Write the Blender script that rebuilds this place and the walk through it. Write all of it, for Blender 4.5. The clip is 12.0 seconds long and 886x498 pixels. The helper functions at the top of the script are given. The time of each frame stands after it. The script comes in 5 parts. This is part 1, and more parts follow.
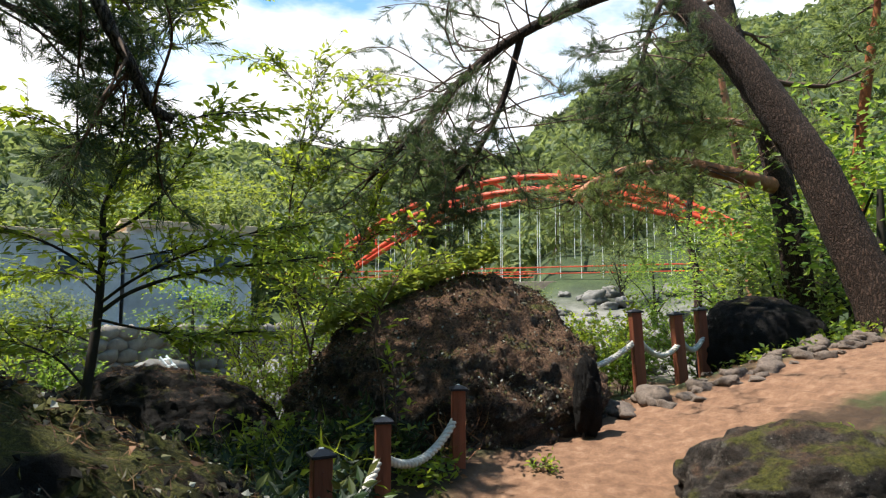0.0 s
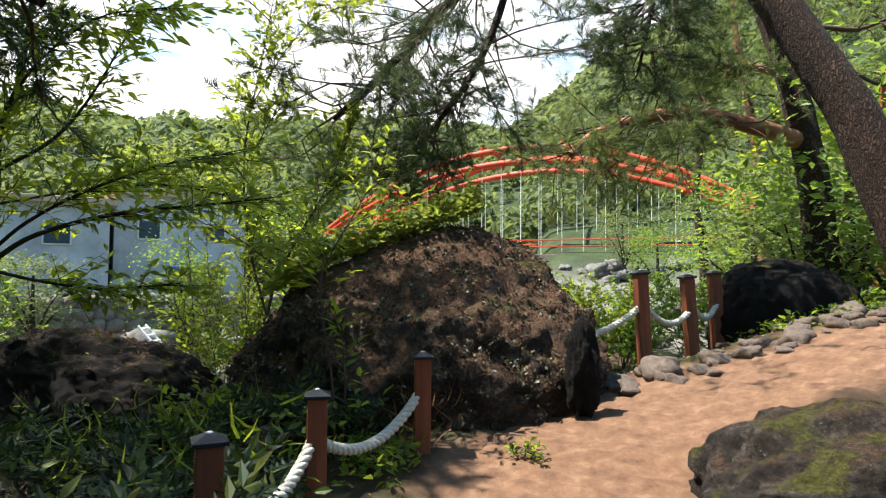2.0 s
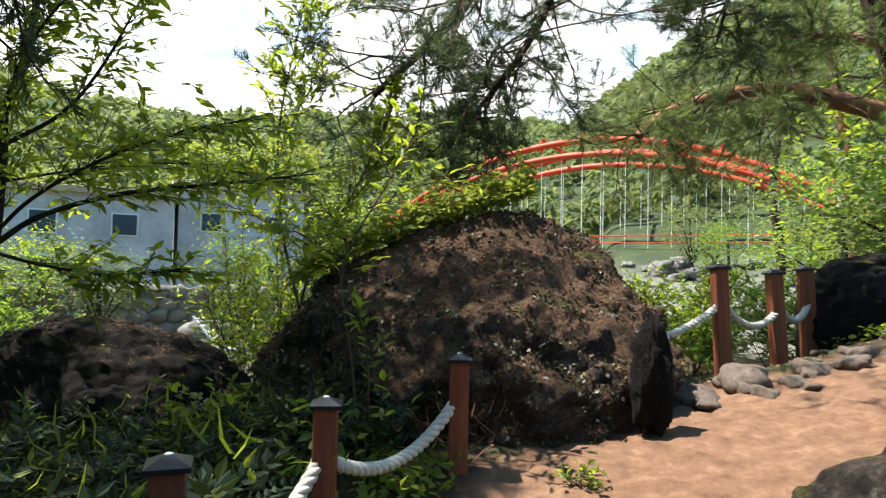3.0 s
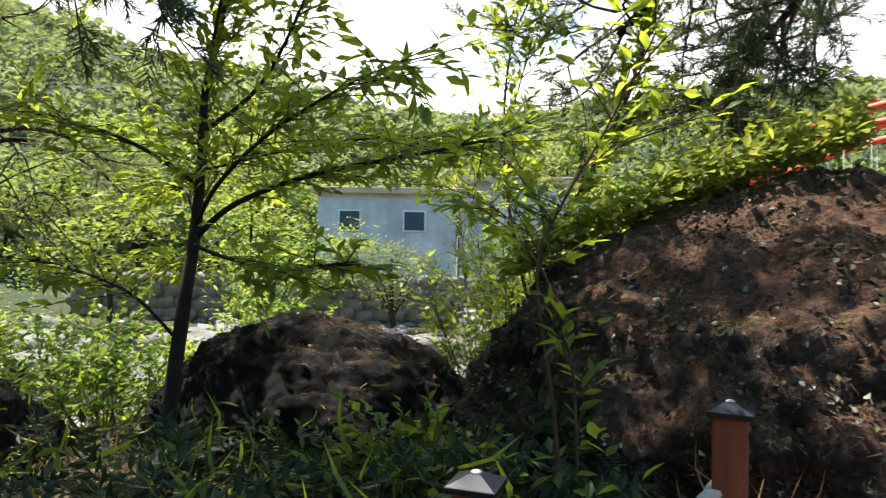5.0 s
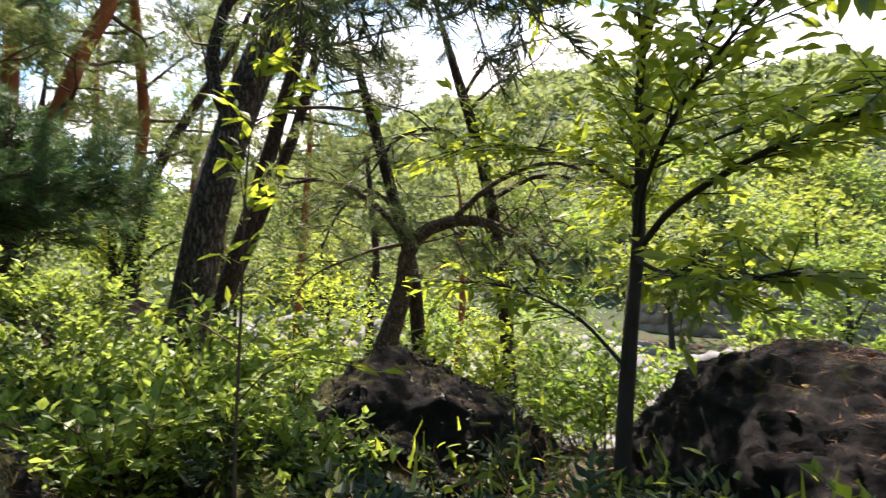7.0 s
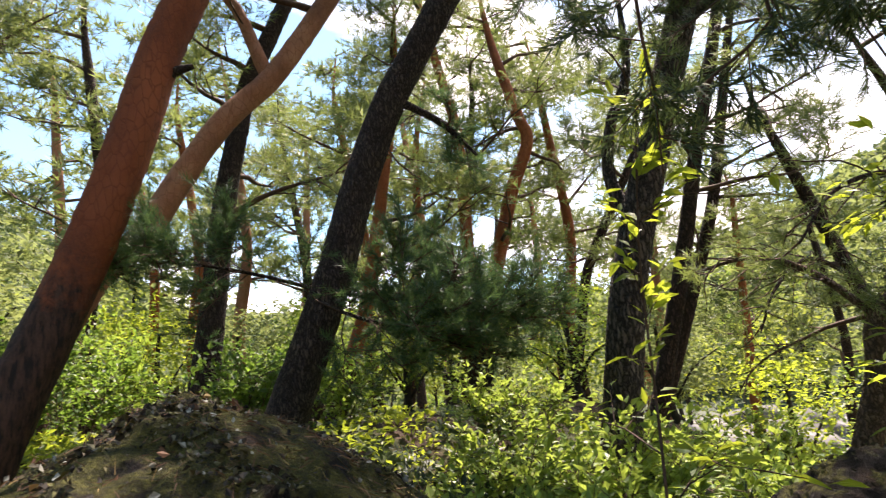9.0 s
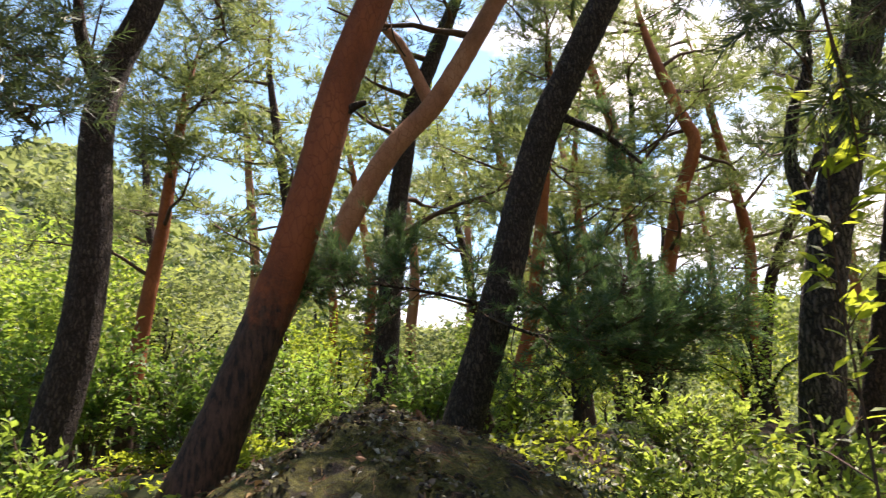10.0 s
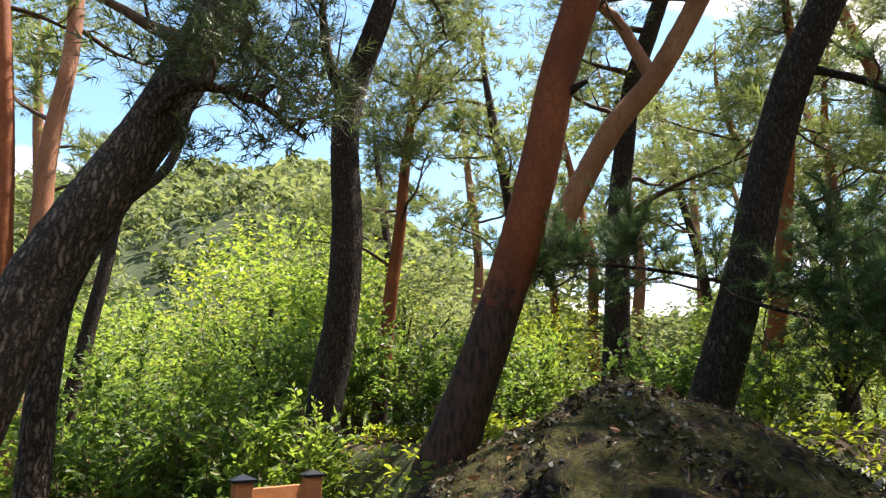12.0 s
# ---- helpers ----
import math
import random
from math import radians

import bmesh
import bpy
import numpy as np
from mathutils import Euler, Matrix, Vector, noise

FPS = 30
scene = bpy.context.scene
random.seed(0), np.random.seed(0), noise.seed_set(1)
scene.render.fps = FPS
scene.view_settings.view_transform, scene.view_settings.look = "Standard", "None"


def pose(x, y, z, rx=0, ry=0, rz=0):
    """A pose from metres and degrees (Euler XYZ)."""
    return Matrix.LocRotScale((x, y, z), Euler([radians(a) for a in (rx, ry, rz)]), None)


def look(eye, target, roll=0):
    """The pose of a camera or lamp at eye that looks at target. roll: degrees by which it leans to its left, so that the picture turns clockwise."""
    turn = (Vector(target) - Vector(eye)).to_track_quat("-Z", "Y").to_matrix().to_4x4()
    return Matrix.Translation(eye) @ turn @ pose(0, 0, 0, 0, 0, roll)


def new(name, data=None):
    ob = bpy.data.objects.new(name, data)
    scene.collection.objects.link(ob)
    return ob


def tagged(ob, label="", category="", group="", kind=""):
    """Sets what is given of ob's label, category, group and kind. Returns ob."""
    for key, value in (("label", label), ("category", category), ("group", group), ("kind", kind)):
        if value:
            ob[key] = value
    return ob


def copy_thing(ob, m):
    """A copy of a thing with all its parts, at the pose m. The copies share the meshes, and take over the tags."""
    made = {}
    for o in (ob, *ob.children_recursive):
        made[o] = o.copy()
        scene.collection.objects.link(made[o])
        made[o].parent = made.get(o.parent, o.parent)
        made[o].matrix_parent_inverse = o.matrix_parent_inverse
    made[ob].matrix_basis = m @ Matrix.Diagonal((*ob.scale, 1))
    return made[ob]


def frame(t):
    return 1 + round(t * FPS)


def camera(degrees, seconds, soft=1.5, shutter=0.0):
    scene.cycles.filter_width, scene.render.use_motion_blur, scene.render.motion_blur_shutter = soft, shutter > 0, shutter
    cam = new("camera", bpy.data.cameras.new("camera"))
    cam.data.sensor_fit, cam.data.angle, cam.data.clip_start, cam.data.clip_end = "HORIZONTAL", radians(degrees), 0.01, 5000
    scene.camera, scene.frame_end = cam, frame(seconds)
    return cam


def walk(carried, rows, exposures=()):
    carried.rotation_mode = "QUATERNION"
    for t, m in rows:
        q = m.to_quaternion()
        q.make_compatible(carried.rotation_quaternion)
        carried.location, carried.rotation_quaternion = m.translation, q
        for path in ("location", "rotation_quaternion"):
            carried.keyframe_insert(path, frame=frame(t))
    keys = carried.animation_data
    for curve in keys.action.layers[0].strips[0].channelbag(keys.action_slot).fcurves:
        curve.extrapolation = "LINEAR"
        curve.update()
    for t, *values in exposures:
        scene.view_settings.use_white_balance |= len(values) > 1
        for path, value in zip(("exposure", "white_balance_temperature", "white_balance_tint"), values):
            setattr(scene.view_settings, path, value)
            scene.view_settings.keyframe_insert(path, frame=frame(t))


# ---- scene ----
cam = camera(70.0, 12.0, soft=1.2, shutter=0.2)
METRES, EYE, TILT, LEAN, TURN = 5.2, 1.6, 5.0, 0.0, 0.0
ROWS = [
    (0.0, 0.0, 0.0, 0.0, 0.0, 0.0, -0.0),
    (0.5, 0.0085, 0.0359, -0.0138, 0.83, -0.91, 0.08),
    (1.0, 0.0209, 0.0867, -0.0309, 0.69, -2.45, 0.58),
    (1.5, 0.0452, 0.1491, -0.0449, 0.48, -2.41, 0.09),
    (2.0, 0.0603, 0.2252, -0.0589, 0.25, -2.23, -0.5),
    (2.5, 0.0767, 0.2937, -0.0698, 1.44, -2.14, -0.91),
    (3.0, 0.082, 0.3704, -0.0804, 5.61, -2.64, -0.85),
    (3.5, 0.0806, 0.4469, -0.0867, 11.25, -2.67, 0.09),
    (5.5, 0.086, 0.7167, -0.1083, 41.51, -3.18, 2.89),
    (6.0, 0.0712, 0.7731, -0.1164, 54.99, -2.19, 4.75),
    (6.5, 0.0605, 0.8256, -0.1237, 67.11, -0.58, 6.04),
    (7.0, 0.044, 0.8646, -0.1251, 79.36, 2.09, 6.82),
    (7.5, 0.0292, 0.8825, -0.1244, 91.53, 6.14, 8.56),
    (9.5, 0.0452, 0.9102, -0.1223, 126.06, 18.35, 9.11),
    (10.0, 0.0564, 0.9093, -0.1233, 133.43, 19.81, 7.63),
    (10.5, 0.0627, 0.9088, -0.1255, 142.0, 21.12, 5.97),
    (11.0, 0.0686, 0.9065, -0.1282, 146.95, 21.51, 4.92),
    (11.5, 0.0723, 0.9025, -0.1314, 149.97, 21.41, 4.36),
    (12.0, 0.08, 0.8971, -0.1379, 152.6, 20.81, 3.53),
]
walk(cam, [(t, pose(0, 0, EYE, TILT, LEAN, TURN) @ pose(METRES * x, METRES * y, METRES * z, 90 + pitch, roll, yaw)) for t, x, y, z, yaw, pitch, roll in ROWS],
     exposures=[(0.0, 1.1, 6400, 10), (1.5, 1.24, 6400, 10), (2.5, 1.4, 6400, 10), (3.5, 1.42, 6400, 10), (5.5, 1.72, 6450, 17), (7.5, 1.86, 6750, 24), (9.5, 1.76, 7050, 26), (12.0, 1.68, 6850, 21)])

# ---- light ----
SUN_AZ, SUN_EL = 94.0, 66.0      # degrees to the left of +y, and above the horizon
sx, sy, sz = -math.sin(radians(SUN_AZ)) * math.cos(radians(SUN_EL)), math.cos(radians(SUN_AZ)) * math.cos(radians(SUN_EL)), math.sin(radians(SUN_EL))
sun = new("sun", bpy.data.lights.new("sun", "SUN"))
sun.data.energy, sun.data.angle, sun.data.color = 5.0, radians(0.6), (1.0, 0.94, 0.84)
sun.matrix_world = look((sx * 50, sy * 50, sz * 50), (0, 0, 0))

world = bpy.data.worlds.new("world")
scene.world = world
world.use_nodes = True
wn, wl = world.node_tree.nodes, world.node_tree.links
wn.clear()
w_out = wn.new("ShaderNodeOutputWorld")
sky = wn.new("ShaderNodeTexSky")
sky.sky_type, sky.sun_disc = "NISHITA", False
sky.air_density, sky.dust_density, sky.ozone_density = 1.0, 0.1, 1.0
sky.sun_elevation, sky.sun_rotation = radians(SUN_EL), radians(-SUN_AZ)
bg_sky, bg_cloud, w_mix = wn.new("ShaderNodeBackground"), wn.new("ShaderNodeBackground"), wn.new("ShaderNodeMixShader")
bg_sky.inputs["Strength"].default_value = 0.12
bg_cloud.inputs["Color"].default_value, bg_cloud.inputs["Strength"].default_value = (1.0, 0.99, 0.97, 1), 0.72
w_tint = wn.new("ShaderNodeMix")
w_tint.data_type, w_tint.blend_type = "RGBA", "MULTIPLY"
w_tint.inputs["Factor"].default_value, w_tint.inputs["B"].default_value = 1.0, (0.88, 1.08, 1.0, 1)
wl.new(sky.outputs["Color"], w_tint.inputs["A"])
wl.new(w_tint.outputs["Result"], bg_sky.inputs["Color"])
w_co = wn.new("ShaderNodeTexCoord")
w_map = wn.new("ShaderNodeMapping")
w_map.inputs["Scale"].default_value = (1.0, 1.0, 2.4)
w_noise = wn.new("ShaderNodeTexNoise")
w_noise.inputs["Scale"].default_value, w_noise.inputs["Detail"].default_value, w_noise.inputs["Roughness"].default_value = 1.9, 9, 0.56
w_dot = wn.new("ShaderNodeVectorMath")
w_dot.operation = "DOT_PRODUCT"
w_dot.inputs[1].default_value = (-0.35, 0.75, -0.25)   # the bank of cloud stands over the valley
w_add = wn.new("ShaderNodeMath")
w_add.operation = "MULTIPLY_ADD"
w_add.inputs[1].default_value = 0.15
w_ramp = wn.new("ShaderNodeValToRGB")
w_ramp.color_ramp.elements[0].position, w_ramp.color_ramp.elements[1].position = 0.50, 0.60
wl.new(w_co.outputs["Generated"], w_map.inputs["Vector"])
wl.new(w_map.outputs["Vector"], w_noise.inputs["Vector"])
wl.new(w_co.outputs["Generated"], w_dot.inputs[0])
wl.new(w_dot.outputs["Value"], w_add.inputs[0])
wl.new(w_noise.outputs["Fac"], w_add.inputs[2])
wl.new(w_add.outputs["Value"], w_ramp.inputs["Fac"])
wl.new(w_ramp.outputs["Color"], w_mix.inputs["Fac"])
wl.new(bg_sky.outputs["Background"], w_mix.inputs[1])
wl.new(bg_cloud.outputs["Background"], w_mix.inputs[2])
wl.new(w_mix.outputs["Shader"], w_out.inputs["Surface"])


# ---- materials ----
class Mat:
    """A node material under construction, with short ways to add nodes."""

    def __init__(self, name, rough=0.8, metal=0.0):
        self.m = bpy.data.materials.new(name)
        self.m.use_nodes = True
        self.t = self.m.node_tree
        self.b = self.t.nodes["Principled BSDF"]
        self.out = self.t.nodes["Material Output"]
        self.b.inputs["Specular IOR Level"].default_value = 0.3
        self.b.inputs["Roughness"].default_value, self.b.inputs["Metallic"].default_value = rough, metal
        self.co = self.t.nodes.new("ShaderNodeTexCoord").outputs["Object"]

    def node(self, kind, **values):
        n = self.t.nodes.new(kind)
        for key, v in values.items():
            n.inputs[key].default_value = v
        return n

    def link(self, a, b):
        self.t.links.new(a, b)

    def space(self, scale):
        n = self.node("ShaderNodeMapping", Scale=scale)
        self.link(self.co, n.inputs["Vector"])
        return n.outputs["Vector"]

    def noise(self, scale, detail=5, rough=0.6, stretch=(1, 1, 1), distort=0.0):
        n = self.node("ShaderNodeTexNoise", Scale=scale, Detail=detail, Roughness=rough, Distortion=distort)
        self.link(self.space(stretch), n.inputs["Vector"])
        return n.outputs["Fac"]

    def voronoi(self, scale, stretch=(1, 1, 1), feature="F1", randomness=1.0):
        n = self.node("ShaderNodeTexVoronoi", Scale=scale, Randomness=randomness)
        n.feature = feature
        self.link(self.space(stretch), n.inputs["Vector"])
        return n.outputs["Distance"]

    def ramp(self, fac, *stops):
        n = self.t.nodes.new("ShaderNodeValToRGB")
        while len(n.color_ramp.elements) < len(stops):
            n.color_ramp.elements.new(0.5)
        for e, (p, c) in zip(n.color_ramp.elements, stops):
            e.position = p
            e.color = (c, c, c, 1) if isinstance(c, (int, float)) else (*c, 1)
        self.link(fac, n.inputs["Fac"])
        return n.outputs["Color"]

    def mix(self, fac, a, b, how="MIX"):
        n = self.t.nodes.new("ShaderNodeMix")
        n.data_type, n.blend_type = "RGBA", how
        for sock, v in ((n.inputs["Factor"], fac), (n.inputs["A"], a), (n.inputs["B"], b)):
            if isinstance(v, (int, float)):
                sock.default_value = v
            elif isinstance(v, tuple):
                sock.default_value = (*v, 1)
            else:
                self.link(v, sock)
        return n.outputs["Result"]

    def maths(self, op, a, b):
        n = self.t.nodes.new("ShaderNodeMath")
        n.operation = op
        for sock, v in zip(n.inputs, (a, b)):
            if isinstance(v, (int, float)):
                sock.default_value = v
            else:
                self.link(v, sock)
        return n.outputs[0]

    def up(self):
        """How far the face looks up, -1 to 1."""
        g = self.t.nodes.new("ShaderNodeNewGeometry")
        s = self.t.nodes.new("ShaderNodeSeparateXYZ")
        self.link(g.outputs["Normal"], s.inputs[0])
        return s.outputs["Z"]

    def island(self):
        return self.t.nodes.new("ShaderNodeNewGeometry").outputs["Random Per Island"]

    def one(self):
        return self.t.nodes.new("ShaderNodeObjectInfo").outputs["Random"]

    def done(self, colour, *bumps):
        if isinstance(colour, tuple):
            self.b.inputs["Base Color"].default_value = (*colour, 1)
        else:
            self.link(colour, self.b.inputs["Base Color"])
        last = None
        for height, strength, dist in bumps:
            n = self.node("ShaderNodeBump", Strength=strength, Distance=dist)
            self.link(height, n.inputs["Height"])
            if last:
                self.link(last, n.inputs["Normal"])
            last = n.outputs["Normal"]
        if last:
            self.link(last, self.b.inputs["Normal"])
        return self.m


def leaf_mat(name, dark, light, through_light, glow=0.45, rough=0.45, gloss=0.35):
    """Leaves: glossy skin over a body that lets light through."""
    q = Mat(name, rough)
    col = q.ramp(q.island(), (0.0, dark), (0.75, light), (1.0, tuple(0.5 * (a + b) for a, b in zip(light, (0.25, 0.24, 0.03)))))
    m = q.done(col)
    q.b.inputs["Specular IOR Level"].default_value = gloss
    tr = q.node("ShaderNodeBsdfTranslucent")
    q.link(q.mix(q.island(), tuple(c * 0.7 for c in through_light), through_light), tr.inputs["Color"])
    mx = q.node("ShaderNodeMixShader", Fac=glow)
    q.link(q.b.outputs["BSDF"], mx.inputs[1])
    q.link(tr.outputs["BSDF"], mx.inputs[2])
    q.link(mx.outputs["Shader"], q.out.inputs["Surface"])
    return m


def bark_mat(name, deep, mid, pale, plate=9.0, stretch=0.35, depth=0.02):
    """Old pine bark: long plates with ragged dark furrows between them."""
    q = Mat(name, 0.9)
    warp = q.node("ShaderNodeTexNoise", Scale=9.0, Detail=4.0, Roughness=0.65)
    q.link(q.co, warp.inputs["Vector"])
    move = q.t.nodes.new("ShaderNodeVectorMath")
    move.operation = "MULTIPLY_ADD"
    move.inputs[1].default_value = (0.10, 0.10, 0.30)
    q.link(warp.outputs["Color"], move.inputs[0])
    q.link(q.co, move.inputs[2])
    fit_ = q.node("ShaderNodeMapping", Scale=(1, 1, stretch))
    q.link(move.outputs["Vector"], fit_.inputs["Vector"])
    edge = q.node("ShaderNodeTexVoronoi", Scale=plate)
    edge.feature = "DISTANCE_TO_EDGE"
    cell = q.node("ShaderNodeTexVoronoi", Scale=plate)
    q.link(fit_.outputs["Vector"], edge.inputs["Vector"])
    q.link(fit_.outputs["Vector"], cell.inputs["Vector"])
    crack = q.ramp(edge.outputs["Distance"], (0.0, 0.0), (0.34, 1.0))
    tone = q.noise(2.5, 6)
    grain = q.noise(70.0, 5, 0.75, (1, 1, 0.35))
    body = q.mix(q.ramp(tone, (0.3, 0.0), (0.7, 1.0)), mid, pale)
    body = q.mix(q.maths("MULTIPLY", cell.outputs["Color"], 0.6), body, tuple(x * 0.45 for x in mid))
    body = q.mix(q.ramp(grain, (0.35, 0.0), (0.75, 0.6)), body, deep)
    return q.done(q.mix(crack, deep, body), (crack, 1.0, depth), (grain, 0.6, 0.006))


def red_bark_mat(name, deep, mid, pale, old=1.0):
    """Young pine bark: thin papery orange scales, rough and dark where it is old."""
    q = Mat(name, 0.75)
    scale = q.voronoi(16.0, (1, 1, 0.45), "DISTANCE_TO_EDGE")
    flake = q.ramp(scale, (0.0, 0.0), (0.08, 1.0))
    tone = q.noise(2.2, 6, 0.65, (1, 1, 0.6))
    fine = q.noise(60.0, 4, 0.7)
    body = q.ramp(tone, (0.3, deep), (0.5, mid), (0.72, pale))
    body = q.mix(q.ramp(fine, (0.4, 0.0), (0.8, 0.5)), body, pale)
    sep = q.t.nodes.new("ShaderNodeSeparateXYZ")
    q.link(q.co, sep.inputs[0])
    worn = q.ramp(q.maths("ADD", q.maths("MULTIPLY", sep.outputs["Z"], 0.2 / old), q.maths("MULTIPLY", q.noise(5.0, 5, 0.7), 0.2)), (0.28, 1.0), (0.34, 0.0))
    rift = q.ramp(q.noise(26.0, 5, 0.7, (1, 1, 0.22)), (0.40, 0.0), (0.58, 1.0))
    body = q.mix(flake, tuple(c * 0.8 for c in mid), body)
    body = q.mix(worn, body, q.mix(rift, (0.008, 0.005, 0.004), q.mix(fine, (0.026, 0.014, 0.009), (0.085, 0.043, 0.026))))
    return q.done(body, (flake, 0.35, 0.006), (fine, 0.4, 0.003))


def rock_mat(name, litter=0.5, moss=0.35, tone=1.0, dry=1.0):
    """Weathered granite under lichen, moss and fallen pine needles."""
    q = Mat(name, 0.92)
    big, mid, fine = q.noise(1.3, 6), q.noise(6.0, 7, 0.68), q.noise(70.0, 5, 0.75)
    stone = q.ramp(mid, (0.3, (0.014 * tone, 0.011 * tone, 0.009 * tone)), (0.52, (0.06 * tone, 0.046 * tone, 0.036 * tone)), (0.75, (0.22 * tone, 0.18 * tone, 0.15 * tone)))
    spots = q.ramp(q.voronoi(9.0), (0.16, 1.0), (0.26, 0.0))
    patch = q.ramp(q.noise(2.6, 4), (0.55, 0.0), (0.66, 1.0))
    stone = q.mix(q.maths("MULTIPLY", spots, patch), stone, (0.2 * tone, 0.19 * tone, 0.165 * tone))
    up = q.up()
    lit_mask = q.ramp(q.maths("ADD", q.maths("MULTIPLY", up, 0.5), q.maths("MULTIPLY", q.noise(3.4, 7, 0.7), 0.9)), (1.08 - 0.5 * litter, 0.0), (1.26 - 0.5 * litter, 1.0))
    needles = q.noise(40.0, 4, 0.8, (1, 1, 1), 3.0)
    # dry only scales litter brightness: low on shaded boulders, high for sun dapples
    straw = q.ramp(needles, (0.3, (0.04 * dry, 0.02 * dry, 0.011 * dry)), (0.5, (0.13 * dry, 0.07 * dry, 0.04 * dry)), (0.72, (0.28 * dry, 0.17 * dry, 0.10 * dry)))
    moss_mask = q.ramp(q.maths("ADD", q.maths("MULTIPLY", up, 0.35), q.noise(2.0, 7, 0.7)), (0.94 - 0.35 * moss, 0.0), (1.02 - 0.35 * moss, 1.0))
    green = q.ramp(fine, (0.3, (0.04, 0.045, 0.007)), (0.7, (0.17, 0.16, 0.03)))
    flecks = q.maths("MULTIPLY", q.ramp(q.voronoi(42.0), (0.14, 1.0), (0.24, 0.0)), q.ramp(q.noise(5.0, 4), (0.45, 0.0), (0.6, 1.0)))
    stone = q.mix(flecks, stone, (0.30 * tone, 0.30 * tone, 0.26 * tone))
    col = q.mix(lit_mask, stone, straw)
    col = q.mix(moss_mask, col, green)
    grit = q.ramp(q.noise(28.0, 7, 0.8), (0.40, 0.12), (0.60, 1.0))
    col = q.mix(0.85, col, grit, "MULTIPLY")
    return q.done(col, (q.noise(14.0, 6, 0.75), 1.0, 0.12), (needles, 0.7, 0.02), (fine, 0.8, 0.015))


def simple_mat(name, colour, rough=0.6, metal=0.0, vary=0.25, scale=6.0, bump=0.1, stretch=(1, 1, 1)):
    q = Mat(name, rough, metal)
    n, f = q.noise(scale, 5, 0.6, stretch), q.noise(scale * 9, 3, 0.6, stretch)
    lo, hi = tuple(c * (1 - vary) for c in colour), tuple(min(1, c * (1 + vary)) for c in colour)
    return q.done(q.mix(q.ramp(f, (0.35, 0.0), (0.7, 0.35)), q.ramp(n, (0.3, lo), (0.7, hi)), tuple(c * 0.6 for c in colour)), (f, bump, 0.01))


M_BARK = bark_mat("grey_pine_bark", (0.014, 0.009, 0.007), (0.076, 0.055, 0.042), (0.17, 0.13, 0.10), 32.0, 0.24, 0.016)
M_BARK_PLATE = bark_mat("plated_pine_bark", (0.015, 0.011, 0.008), (0.14, 0.105, 0.08), (0.32, 0.26, 0.21), 25.0, 0.2, 0.03)
M_BARK_BROWN = bark_mat("brown_pine_bark", (0.014, 0.008, 0.005), (0.085, 0.046, 0.03), (0.165, 0.10, 0.07), 28.0, 0.26, 0.016)
M_RED = red_bark_mat("red_pine_bark", (0.07, 0.021, 0.008), (0.23, 0.062, 0.017), (0.34, 0.12, 0.036), 1.15)
M_RED_OLD = red_bark_mat("old_red_pine_bark", (0.055, 0.016, 0.006), (0.175, 0.045, 0.013), (0.26, 0.078, 0.024), 1.6)
M_ORANGE = red_bark_mat("orange_pine_bark", (0.12, 0.048, 0.024), (0.29, 0.125, 0.062), (0.42, 0.22, 0.13), 0.9)
M_BARK_GNARL = bark_mat("weathered_pine_bark", (0.05, 0.03, 0.02), (0.24, 0.14, 0.09), (0.38, 0.27, 0.2), 24.0, 0.3, 0.02)
M_SAP = simple_mat("smooth_dark_bark", (0.032, 0.026, 0.02), 0.85, 0, 0.4, 12, 0.4, (1, 1, 0.3))
M_TWIG = simple_mat("twig_bark", (0.09, 0.055, 0.038), 0.85, 0, 0.4, 12, 0.3)
M_NEEDLE = leaf_mat("pine_needles", (0.028, 0.054, 0.022), (0.095, 0.14, 0.05), (0.34, 0.42, 0.11), 0.38, 0.5)
# darkened copy of M_NEEDLE: the shaded side of backlit boughs as colour
M_NEEDLE_BACKLIT = leaf_mat("backlit_pine_needles", (0.014, 0.03, 0.016), (0.045, 0.075, 0.032), (0.15, 0.22, 0.07), 0.25, 0.5)
M_NEEDLE_GREEN = leaf_mat("deep_green_pine_needles", (0.016, 0.04, 0.018), (0.05, 0.105, 0.042), (0.14, 0.26, 0.08), 0.3, 0.5)
M_LEAF = leaf_mat("broad_leaves", (0.04, 0.095, 0.016), (0.11, 0.18, 0.028), (0.52, 0.62, 0.05), 0.52)
M_SHRUB = leaf_mat("shrub_leaves", (0.032, 0.08, 0.015), (0.11, 0.195, 0.034), (0.40, 0.57, 0.07), 0.43)
# yellower young leaf, lightened further to stand in for sun on these shrubs
M_SHRUB_YELLOW = leaf_mat("yellow_green_shrub_leaves", (0.06, 0.13, 0.022), (0.18, 0.265, 0.05), (0.46, 0.60, 0.09), 0.43)
M_SLOPE = leaf_mat("deep_green_shrub_leaves", (0.018, 0.055, 0.013), (0.07, 0.14, 0.03), (0.27, 0.45, 0.06), 0.4)
# leaf colour lowered to hold the canopy's shade over the hollow
M_FERN_SHADED = leaf_mat("shaded_undergrowth_leaves", (0.008, 0.018, 0.009), (0.024, 0.048, 0.018), (0.08, 0.13, 0.03), 0.22, 0.5, 0.25)
# paler bluish greens: distance haze is mixed into the leaf colour
M_FAR = leaf_mat("hazed_far_leaves", (0.038, 0.064, 0.03), (0.12, 0.16, 0.066), (0.36, 0.43, 0.13), 0.38, 0.7)
M_LARCH = leaf_mat("larch_leaves", (0.11, 0.16, 0.03), (0.20, 0.25, 0.05), (0.44, 0.5, 0.07), 0.4, 0.6)
